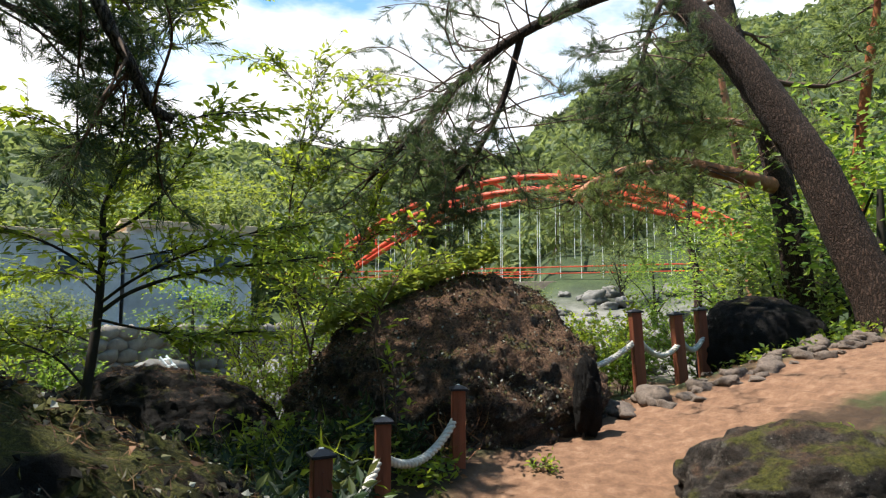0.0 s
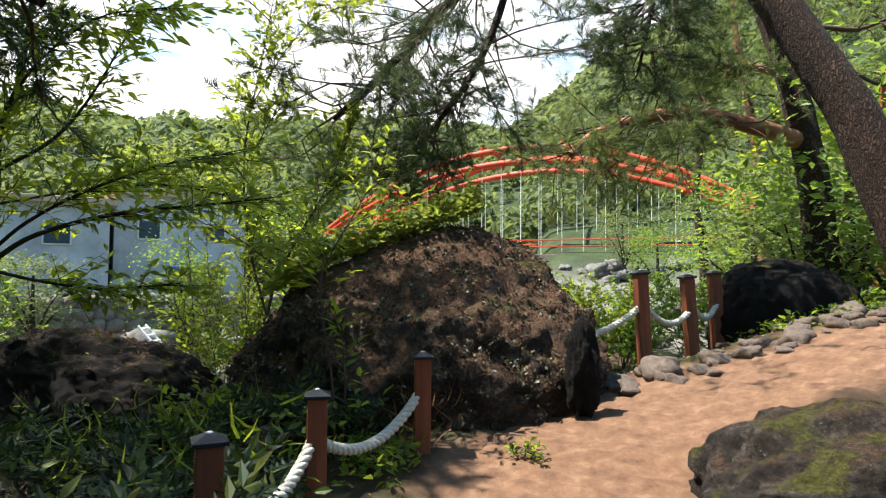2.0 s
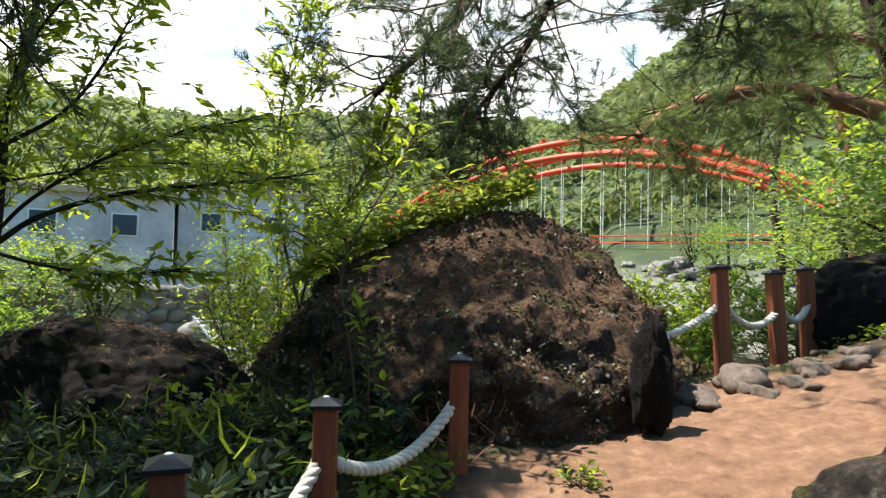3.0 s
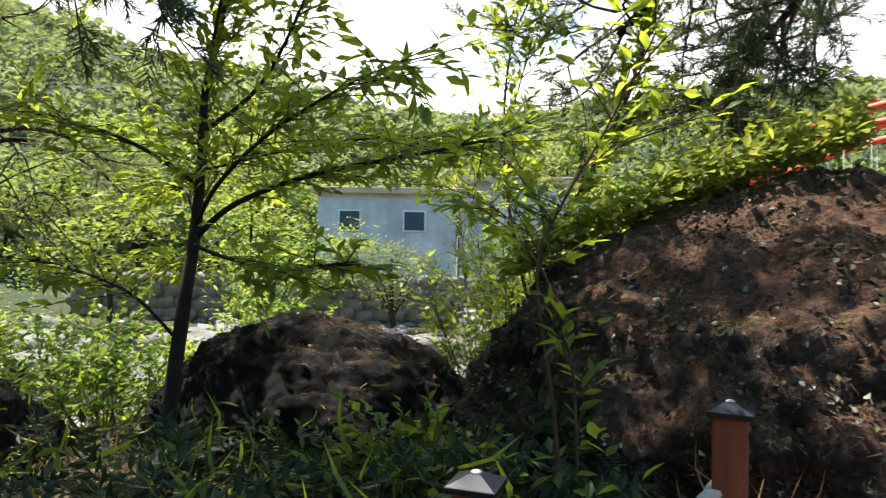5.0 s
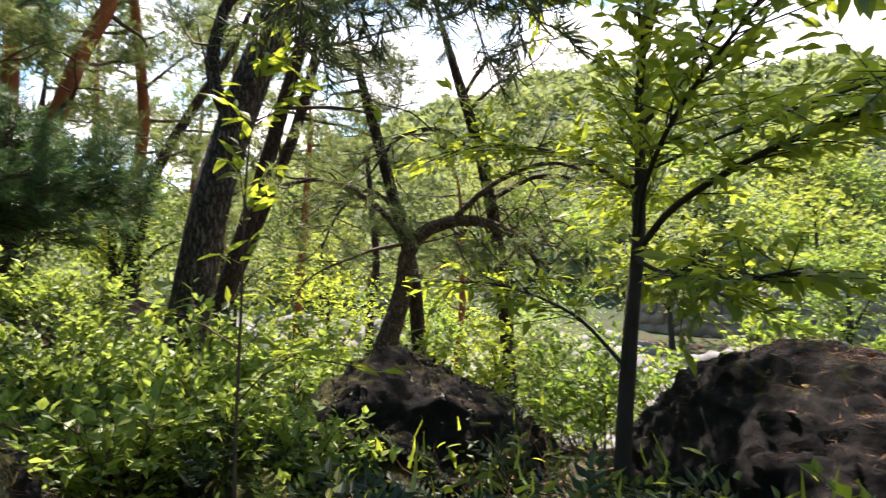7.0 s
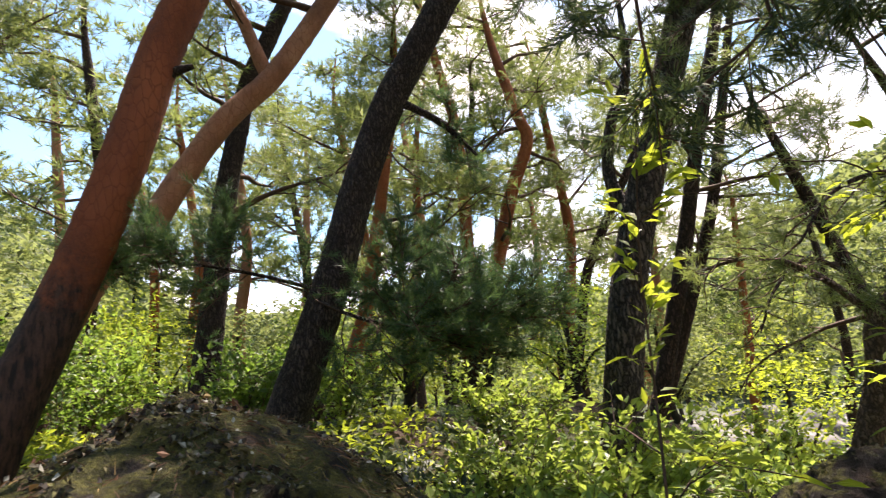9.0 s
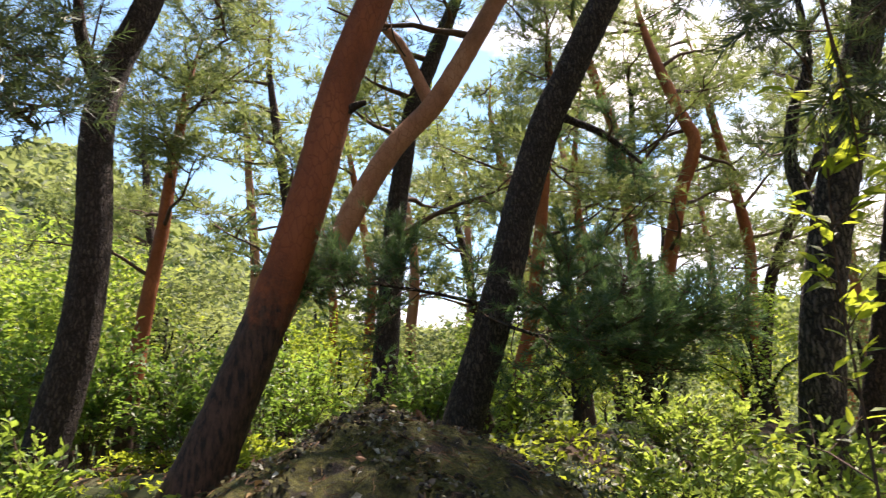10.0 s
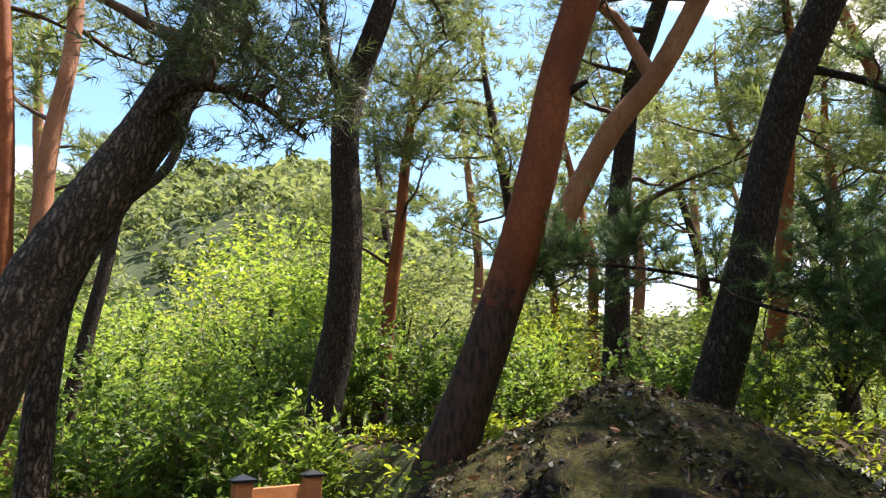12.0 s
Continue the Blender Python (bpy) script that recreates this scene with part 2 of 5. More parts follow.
M_DEAD = leaf_mat("fallen_leaves", (0.12, 0.05, 0.025), (0.30, 0.16, 0.08), (0.3, 0.18, 0.08), 0.15, 0.8)
M_STRAW = leaf_mat("fallen_needles", (0.07, 0.034, 0.018), (0.19, 0.10, 0.055), (0.15, 0.08, 0.04), 0.1, 0.8)
_q = Mat("lichen_chips", 0.95)
M_CRUST = _q.done(_q.ramp(_q.island(), (0.0, (0.012, 0.010, 0.008)), (0.45, (0.05, 0.042, 0.03)), (0.7, (0.10, 0.095, 0.03)), (0.86, (0.12, 0.11, 0.08)), (1.0, (0.30, 0.30, 0.25))))
M_ROCK = rock_mat("boulder_stone", 1.0, 0.3, 1.2, 1.4)
M_ROCK_MOSS = rock_mat("mossy_boulder_stone", 0.5, 0.45, 0.25, 0.5)
# moss and litter are its own; the low tone carries the trees' shade
M_ROCK_EDGE = rock_mat("shaded_moss_and_litter_stone", 0.5, 0.7, 0.12, 0.5)
# thick yellow moss; the raised stone tone stands in for sun on it
M_ROCK_MOSS_LIT = rock_mat("sunlit_yellow_moss_stone", 0.3, 1.1, 0.8)
M_ROCK_GREY = rock_mat("lichen_boulder_stone", 0.5, 0.5, 0.95, 0.8)
# tone and litter kept near black: the boulders' shade is put into the colour
M_ROCK_SHADED = rock_mat("shaded_boulder_stone", 0.3, 0.2, 0.16, 0.35)
M_STONE = simple_mat("path_stone", (0.13, 0.1, 0.08), 0.9, 0, 0.45, 5, 0.6)
M_PALE = simple_mat("river_stone", (0.17, 0.163, 0.15), 0.9, 0, 0.45, 2.2, 0.8)
M_WALLSTONE = simple_mat("wall_stone", (0.2, 0.18, 0.16), 0.9, 0, 0.35, 2, 0.5)
M_POST = simple_mat("stained_post_wood", (0.20, 0.062, 0.032), 0.55, 0, 0.35, 9, 0.25, (1, 1, 0.08))
M_RAIL = simple_mat("stained_rail_wood", (0.42, 0.17, 0.07), 0.55, 0, 0.3, 9, 0.25, (0.08, 1, 1))
M_CAP = simple_mat("black_cap_plastic", (0.012, 0.014, 0.02), 0.34, 0, 0.3, 14, 0.05)
M_ROPE = simple_mat("white_rope_fibre", (0.60, 0.57, 0.50), 0.9, 0, 0.2, 40, 0.5)
M_BRIDGE = simple_mat("red_bridge_paint", (0.62, 0.075, 0.03), 0.45, 0, 0.15, 0.6, 0.05)
M_HANGER = simple_mat("white_hanger_paint", (0.75, 0.78, 0.76), 0.4, 0, 0.1, 1, 0.02)
M_DECK = simple_mat("bridge_concrete", (0.24, 0.19, 0.15), 0.85, 0, 0.2, 0.6, 0.2)
M_PLASTER = simple_mat("pale_plaster", (0.52, 0.54, 0.57), 0.85, 0, 0.28, 0.5, 0.1)
M_ROOF = simple_mat("tan_roof_edge", (0.55, 0.42, 0.28), 0.7, 0, 0.2, 0.8, 0.1)
M_GLASS = simple_mat("dark_window_glass", (0.06, 0.09, 0.12), 0.08, 0, 0.2, 1, 0.0)
M_BLUE = simple_mat("blue_sheet", (0.08, 0.2, 0.5), 0.5, 0, 0.2, 1, 0.1)
M_STEEL = simple_mat("galvanised_steel", (0.55, 0.58, 0.6), 0.4, 0.6, 0.15, 3, 0.05)


# ---- mesh tools ----
rng = np.random.default_rng(7)


def mesh_from(name, verts, faces, material, smooth=True):
    """A mesh from arrays; faces: an array of n-gons of one size, or a list of such arrays."""
    me = bpy.data.meshes.new(name)
    blocks = [f for f in (faces if isinstance(faces, list) else [faces]) if len(f)]
    total = sum(len(f) for f in blocks)
    sizes = np.concatenate([np.full(len(f), f.shape[1], dtype=np.int32) for f in blocks])
    loops = np.concatenate([f.reshape(-1) for f in blocks]).astype(np.int32)
    me.vertices.add(len(verts))
    me.vertices.foreach_set("co", np.asarray(verts, dtype=np.float32).reshape(-1))
    me.loops.add(len(loops))
    me.loops.foreach_set("vertex_index", loops)
    me.polygons.add(total)
    starts = np.concatenate([[0], np.cumsum(sizes)[:-1]]).astype(np.int32)
    me.polygons.foreach_set("loop_start", starts)
    me.polygons.foreach_set("use_smooth", np.full(total, smooth))
    me.update(calc_edges=True)
    me.materials.append(material)
    return me


def part(name, bm, material, parent, label=""):
    """Links a bmesh or a mesh as one mesh object under a thing."""
    me = bm
    if isinstance(bm, bmesh.types.BMesh):
        me = bpy.data.meshes.new(name)
        bm.to_mesh(me)
        bm.free()
        me.materials.append(material)
    ob = new(name, me)
    ob.parent = parent
    return tagged(ob, label)


def empty(name, at, label, category, group="", kind=""):
    ob = new(name)
    ob.location = at
    bpy.context.view_layer.update()
    return tagged(ob, label, category, group, kind)


class Bag:
    """Collects vertices and faces for one mesh."""

    def __init__(self):
        self.v, self.f, self.n = [], {}, 0

    def add(self, verts, faces):
        verts, faces = np.asarray(verts, dtype=float), np.asarray(faces)
        self.v.append(verts)
        self.f.setdefault(faces.shape[1], []).append(faces + self.n)
        self.n += len(verts)

    def mesh(self, name, material, origin=(0, 0, 0), smooth=True):
        return mesh_from(name, np.concatenate(self.v) - np.asarray(origin), [np.concatenate(f) for f in self.f.values()], material, smooth)


def smooth_line(pts, step):
    """A Catmull-Rom curve through the points, about one sample a step."""
    p = np.asarray(pts, dtype=float)
    p = np.concatenate([[2 * p[0] - p[1]], p, [2 * p[-1] - p[-2]]])
    out = []
    for a, b, c, d in zip(p[:-3], p[1:-2], p[2:-1], p[3:]):
        n = max(2, int(np.linalg.norm(c - b) / step))
        u = np.linspace(0, 1, n, endpoint=False)[:, None]
        out.append(0.5 * (2 * b + (c - a) * u + (2 * a - 5 * b + 4 * c - d) * u ** 2 + (3 * b - a - 3 * c + d) * u ** 3))
    out.append(p[-2][None])
    return np.concatenate(out)


def tube(bag, line, radii, seg=8, rough=0.0, seed=0.0):
    """A tapered limb along a line."""
    line = np.asarray(line)
    k = len(line)
    radii = np.interp(np.linspace(0, 1, k), np.linspace(0, 1, len(radii)), radii)
    tan = np.gradient(line, axis=0)
    tan /= np.linalg.norm(tan, axis=1)[:, None] + 1e-9
    ref = np.array([0.31, 0.93, 0.2]) if abs(tan[0][1]) < 0.8 else np.array([1.0, 0.1, 0.0])
    a = np.cross(tan, ref)
    a /= np.linalg.norm(a, axis=1)[:, None]
    b = np.cross(tan, a)
    th = np.linspace(0, 2 * math.pi, seg, endpoint=False)
    r = np.repeat(radii[:, None], seg, 1)
    if rough:
        s = np.arange(k)[:, None] / max(1, k) * 6
        r = r * (1 + rough * (np.sin(3 * th + 2 * s + seed) * 0.4 + np.sin(5 * th - 5 * s + 2 * seed) * 0.3 + rng.normal(0, 0.35, (k, seg))))
    v = line[:, None] + r[..., None] * (np.cos(th)[None, :, None] * a[:, None] + np.sin(th)[None, :, None] * b[:, None])
    i, j = np.meshgrid(np.arange(k - 1), np.arange(seg), indexing="ij")
    j2 = (j + 1) % seg
    f = np.stack([i * seg + j, i * seg + j2, (i + 1) * seg + j2, (i + 1) * seg + j], -1).reshape(-1, 4)
    bag.add(v.reshape(-1, 3), f)


def frames_from(dirs, spin=None):
    """Rotation matrices whose third column points along dirs."""
    d = dirs / (np.linalg.norm(dirs, axis=1)[:, None] + 1e-9)
    ref = np.where(np.abs(d[:, 2:3]) < 0.9, np.array([[0, 0, 1.0]]), np.array([[1.0, 0, 0]]))
    x = np.cross(ref, d)
    x /= np.linalg.norm(x, axis=1)[:, None]
    y = np.cross(d, x)
    if spin is not None:
        c, s = np.cos(spin)[:, None], np.sin(spin)[:, None]
        x, y = c * x + s * y, c * y - s * x
    return np.stack([x, y, d], -1)


def scatter(bag, template, pos, dirs, size, spin=None):
    """Copies of a small template, grown along dirs, at pos."""
    tv, tf = template
    rot = frames_from(dirs, rng.uniform(0, 6.283, len(pos)) if spin is None else spin)
    v = np.einsum("nij,kj->nki", rot, tv) * np.asarray(size).reshape(-1, 1, 1) + pos[:, None]
    f = tf[None] + (np.arange(len(pos)) * len(tv))[:, None, None]
    bag.add(v.reshape(-1, 3), f.reshape(-1, tf.shape[1]))


def leaf_shape(length, width, fold=0.25, droop=0.2):
    """A pointed leaf growing along +z, folded at its midrib."""
    v = [(0, 0, 0), (width * 0.5, width * fold, length * 0.38), (0, droop * length * 0.15, length * 0.45), (-width * 0.5, width * fold, length * 0.38), (0, droop * length, length), (width * 0.3, width * fold * 0.6 + droop * length * 0.4, length * 0.74), (-width * 0.3, width * fold * 0.6 + droop * length * 0.4, length * 0.74)]
    f = [(0, 1, 2), (0, 2, 3), (1, 5, 2), (2, 6, 3), (2, 5, 4), (2, 4, 6)]
    return np.array(v), np.array(f)


def diamond(length, width):
    return np.array([(0, 0, 0), (width / 2, width * 0.2, length * 0.45), (0, 0, length), (-width / 2, width * 0.2, length * 0.45)]), np.array([(0, 1, 2), (0, 2, 3)])


def tuft_shape(count, length, width, shoot, spread=0.9, seed=1):
    """A pine shoot along +z, bristling with needles."""
    g = np.random.default_rng(seed)
    v, f = [], []
    for i in range(count):
        z = shoot * i / count
        a, lean = g.uniform(0, 6.283), spread * g.uniform(0.55, 1.15) * (1 - 0.5 * i / count)
        d = np.array([math.cos(a) * math.sin(lean), math.sin(a) * math.sin(lean), math.cos(lean)])
        side = np.cross(d, [0.3, 0.5, 0.8])
        side /= np.linalg.norm(side)
        base, l = np.array([0, 0, z]), length * g.uniform(0.75, 1.1)
        v += [base - side * width * 0.5, base + side * width * 0.5, base + d * l + np.array([0, 0, -0.06 * l])]
        f.append((3 * i, 3 * i + 1, 3 * i + 2))
    return np.array(v), np.array(f)


def compound_shape(pairs, length, leaf_l, leaf_w):
    """A spray of leaflets along a stalk that grows along +z."""
    lv, lf = diamond(leaf_l, leaf_w)
    bag_v, bag_f, n = [], [], 0
    for i in range(pairs):
        for s in (-1, 1):
            z = length * (i + 0.6) / (pairs + 0.3)
            d = np.array([[s * 0.8, 0.15, 0.55]])
            r = frames_from(d, np.array([1.57 if s > 0 else -1.57]))[0]
            bag_v.append(lv @ r.T + [0, 0, z])
            bag_f.append(lf + n)
            n += len(lv)
    bag_v.append(lv + [0, 0, length])
    bag_f.append(lf + n)
    return np.concatenate(bag_v), np.concatenate(bag_f)


def step01(a, b, x):
    u = np.clip((x - a) / (b - a), 0, 1)
    return u * u * (3 - 2 * u)


_g = np.random.default_rng(3).uniform(-1, 1, (64, 64))


def wave(x, y):
    """Smooth random relief over the plan."""
    x, y = np.asarray(x, dtype=float), np.asarray(y, dtype=float)
    i, j = np.floor(x).astype(int), np.floor(y).astype(int)
    u, v = x - i, y - j
    u, v = u * u * (3 - 2 * u), v * v * (3 - 2 * v)
    g = lambda a, b: _g[a % 64, b % 64]
    return (g(i, j) * (1 - u) + g(i + 1, j) * u) * (1 - v) + (g(i, j + 1) * (1 - u) + g(i + 1, j + 1) * u) * v


# ---- the lie of the land ----
TRAIL = np.array([(0.2, -30, 0.6), (0.3, -6, 0.1), (0.35, -2, 0.0), (0.35, 1, -0.02), (0.6, 3, -0.08), (0.9, 4.8, -0.05), (1.5, 6.2, 0.2), (2.7, 6.9, 0.48), (4.4, 7.2, 0.9), (6.4, 7.4, 1.3), (10, 7.6, 1.8), (25, 8, 3.0)])
TRAIL_FINE = smooth_line(TRAIL, 0.15)
RIDGE_AZ = np.array([-180, -140, -90, -60, -36, -30, -21, -11, -6, 7, 21, 35, 46, 65, 77, 100, 140, 162, 167, 175, 180])
RIDGE_EL = np.array([19, 14, 16, 20, 22.5, 21.5, 20.5, 15, 12.3, 12.8, 11.5, 11.2, 14.2, 16, 14.5, 7, 8, 22.0, 22.8, 20.5, 19])


def trail_at(x, y):
    """The distance to the middle of the trail, and the trail's height there."""
    x, y = np.asarray(x, dtype=float), np.asarray(y, dtype=float)
    best, z = np.full(x.shape, 1e9), np.zeros(x.shape)
    for px, py, pz in TRAIL_FINE:
        d = (x - px) ** 2 + (y - py) ** 2
        z = np.where(d < best, pz, z)
        best = np.minimum(best, d)
    return np.sqrt(best), z


def land(x, y):
    """Height of the ground, and how much of it is trail and river bed."""
    x, y = np.asarray(x, dtype=float), np.asarray(y, dtype=float)
    d, tz = trail_at(x, y)
    r = np.hypot(x, y - 3)
    az = np.degrees(np.arctan2(-x, y - 3))
    up_back = 1.25 * step01(1.6, -1.2, y + 0.25 * x) * step01(-0.2, -2.2, x) + 0.6 * step01(4, -4, y) * step01(1, 3, x)
    west = -0.35 * step01(-0.2, -2.0, x) * step01(3.0, 5.0, y)
    fall = -2.2 * step01(6.5, 16, (y - 3) * 0.8 - x * 0.75) 
    east = 1.2 * step01(1.5, 6.5, x) * step01(11.5, 8.5, y)
    z = up_back + west + fall + east + 0.12 * wave(x * 0.8, y * 0.8) + 0.04 * wave(x * 2.7, y * 2.7)
    on = step01(1.15, 0.75, d + 0.16 * wave(x * 2.2, y * 2.2) + 0.07 * wave(x * 7, y * 7))
    near = step01(2.6, 0.8, d)
    z = z * (1 - near) + (tz + 0.02 * wave(x * 3, y * 3) - 0.05 * on) * near
    bed = step01(14, 17, (y - 3) * 0.8 - x * 0.75) * step01(36, 31, (y - 3) * 0.8 - x * 0.75)
    bed = np.maximum(bed, step01(11.5, 13, r) * step01(-6, -10, az) * step01(-32, -27, az) * step01(46, 42, r))
    z = np.where(r > 30, z * step01(60, 30, r) - 0.0, z)
    z = z + 3.4 * step01(17, 44, r) * step01(-6, -11, az) * step01(-34, -26, az) * step01(75, 50, r)
    el = np.interp(az, RIDGE_AZ, RIDGE_EL)
    rise = np.tan(np.radians(el)) * 260 * (0.35 * step01(38, 110, r) + 0.65 * step01(80, 260, r)) * (0.96 + 0.05 * wave(az * 0.2, r * 0.02))
    rise = rise - 60 * step01(280, 700, r)
    return z + np.where(r > 38, rise, 0) + 2.5 * step01(50, 120, r) * wave(x * 0.06, y * 0.06), on, bed


def height(x, y):
    return float(land(np.array([x]), np.array([y]))[0][0])


def ground_material():
    q = Mat("forest_floor_and_trail", 0.95)
    at = q.t.nodes.new("ShaderNodeAttribute")
    at.attribute_name = "trail"
    at2 = q.t.nodes.new("ShaderNodeAttribute")
    at2.attribute_name = "bed"
    big, mid, fine = q.noise(0.9, 6), q.noise(7.0, 6, 0.7), q.noise(60.0, 5, 0.75)
    dirt = q.ramp(mid, (0.3, (0.09, 0.046, 0.026)), (0.55, (0.19, 0.105, 0.061)), (0.8, (0.31, 0.195, 0.127)))
    dirt = q.mix(q.ramp(fine, (0.42, 0.0), (0.75, 0.5)), dirt, (0.16, 0.085, 0.05))
    floor_ = q.ramp(mid, (0.3, (0.018, 0.012, 0.008)), (0.6, (0.06, 0.036, 0.02)), (0.8, (0.12, 0.08, 0.045)))
    floor_ = q.mix(q.ramp(big, (0.45, 0.0), (0.6, 1.0)), floor_, (0.035, 0.055, 0.014))
    pale = q.ramp(q.noise(1.1, 8, 0.7), (0.35, (0.09, 0.084, 0.074)), (0.65, (0.25, 0.24, 0.22)))
    col = q.mix(at.outputs["Fac"], floor_, dirt)
    col = q.mix(at2.outputs["Fac"], col, pale)
    at3 = q.t.nodes.new("ShaderNodeAttribute")
    at3.attribute_name = "wooded"
    # green cover under the far forest, darkened so gaps between crowns look shadowed
    col = q.mix(at3.outputs["Fac"], col, q.ramp(q.noise(0.35, 8, 0.75), (0.35, (0.015, 0.026, 0.01)), (0.65, (0.05, 0.072, 0.026))))
    return q.done(col, (mid, 0.5, 0.04), (fine, 0.7, 0.012))


def build_ground():
    rr = np.concatenate([np.linspace(0.05, 12, 150), 12 * 1.035 ** np.arange(1, 150)])
    rr = rr[rr < 1500]
    n = 320
    th = np.linspace(0, 2 * math.pi, n, endpoint=False)
    x, y = (rr[:, None] * np.cos(th)).reshape(-1), (rr[:, None] * np.sin(th)).reshape(-1) + 3
    z, on, bed = land(x, y)
    i, j = np.meshgrid(np.arange(len(rr) - 1), np.arange(n), indexing="ij")
    j2 = (j + 1) % n
    f = np.stack([i * n + j, (i + 1) * n + j, (i + 1) * n + j2, i * n + j2], -1).reshape(-1, 4)
    me = mesh_from("ground", np.stack([x, y, z], -1), [f, np.arange(n)[None, :]], ground_material())
    for key, val in (("trail", on), ("bed", bed * step01(5.0, 3.0, z)), ("wooded", step01(34, 46, np.hypot(x, y - 3)))):
        me.attributes.new(key, "FLOAT", "POINT").data.foreach_set("value", val.astype(np.float32))
    return tagged(new("ground", me), "forest floor of brown litter with a trodden dirt trail", "ground", kind="structure")


build_ground()


# ---- boulders ----
def boulder_mesh(name, semi, material, seed=0, subdiv=5, lump=0.16, square=2.4, peak=(0, 0, 0), cracks=0.03, sharp=4, coarse=0.045, fuzz=0.026):
    """A weathered boulder about its middle: an uneven rounded block, its top drawn towards peak."""
    bm = bmesh.new()
    bmesh.ops.create_icosphere(bm, subdivisions=subdiv, radius=1.0)
    off = Vector((seed * 3.7, seed * 1.9, seed * 5.3))
    sv = Vector(semi)
    for v in bm.verts:
        d = v.co.normalized()
        k = (abs(d.x) ** square + abs(d.y) ** square + abs(d.z) ** square) ** (-1 / square)
        n1 = noise.fractal(d * 1.3 + off, 1.0, 2.0, 4)
        n2 = noise.fractal(d * 5.0 + off, 0.9, 2.1, 5)
        ridge = abs(noise.noise(d * 2.3 + off * 2)) 
        n3 = noise.fractal(d * 16.0 + off, 0.8, 2.2, 4)
        s = k * (1 + lump * n1 + coarse * n2 + fuzz * n3 - cracks * max(0, 0.06 - ridge) / 0.06)
        p = Vector((d.x * sv.x, d.y * sv.y, d.z * sv.z)) * s
        w = max(0, d.z) ** 1.5
        p.x += peak[0] * w
        p.y += peak[1] * w
        p.z += peak[2] * (max(0, d.z) ** sharp if sharp > 3.5 else max(0, 1 - math.acos(min(1, max(-1, d.z))) / 1.35) ** 1.2)
        v.co = p
    for f in bm.faces:
        f.smooth = True
    me = bpy.data.meshes.new(name)
    bm.to_mesh(me)
    bm.free()
    me.materials.append(material)
    return me


def boulder(at, semi, material, label, seed=0, turn=0, group="", **more):
    ob = new("boulder", boulder_mesh("boulder", semi, material, seed, **more))
    ob.matrix_world = pose(*at, 0, 0, turn)
    return tagged(ob, label, "boulder", group)


great_boulder = boulder((-0.02, 7.95, 0.2), (1.95, 1.35, 1.12), M_ROCK, "huge weathered boulder strewn with brown pine needles beside the trail", 1.3, 0, subdiv=6, lump=0.11, square=2.3, peak=(0.42, 0.3, 0.68), sharp=3.2, coarse=0.062, fuzz=0.04)
dark_boulder = boulder((-3.5, 7.9, -0.35), (1.55, 1.2, 1.10), M_ROCK_SHADED, "rounded boulder darkened for shade among bamboo grass", 2.1, 15, subdiv=6, lump=0.1, square=2.3, coarse=0.05, fuzz=0.03)
moss_boulder = boulder((-5.3, 5.4, -0.35), (0.95, 1.25, 0.62), M_ROCK_MOSS, "mossy peaked boulder beside the young tree", 3.4, 10, subdiv=6, lump=0.16, square=2.1, peak=(0, -0.3, 0.5), sharp=3.2, coarse=0.08, fuzz=0.04)
boulder((-4.78, 4.78, -0.12), (0.3, 0.24, 0.3), M_ROCK_MOSS_LIT, "small rounded rock coated in yellow-green moss", 8.3, 20, subdiv=4, lump=0.15, peak=(0, 0, 0.06))
boulder((-4.35, 4.0, -0.2), (0.42, 0.34, 0.3), M_ROCK_MOSS_LIT, "small rounded rock coated in yellow-green moss", 9.1, 50, subdiv=4, lump=0.15)
edge_boulder = boulder((-1.88, 2.03, 0.16), (1.8, 1.75, 0.56), M_ROCK_EDGE, "large peaked boulder with moss and pine litter at the trail's edge", 4.2, 20, subdiv=6, lump=0.07, square=2.0, peak=(-0.12, 0.12, 0.86), sharp=3.2, coarse=0.06, fuzz=0.04)
boulder((2.78, 4.95, 0.07), (0.92, 0.7, 0.44), M_ROCK_GREY, "low lichen-covered boulder at the trail's edge", 5.5, -8, subdiv=5, lump=0.16, square=2.8, peak=(0.1, 0, 0.16), coarse=0.09, fuzz=0.035)
boulder((5.0, 10.0, 0.85), (0.95, 0.8, 0.85), M_ROCK_SHADED, "dark boulder at the foot of the leaning pine", 6.1, 10, subdiv=5, lump=0.1)
boulder((1.5, 6.72, 0.62), (0.14, 0.13, 0.40), M_ROCK_SHADED, "upright dark stone leaning on the boulder", 7.7, 0, subdiv=5, lump=0.3, square=2.1, coarse=0.1, fuzz=0.05)


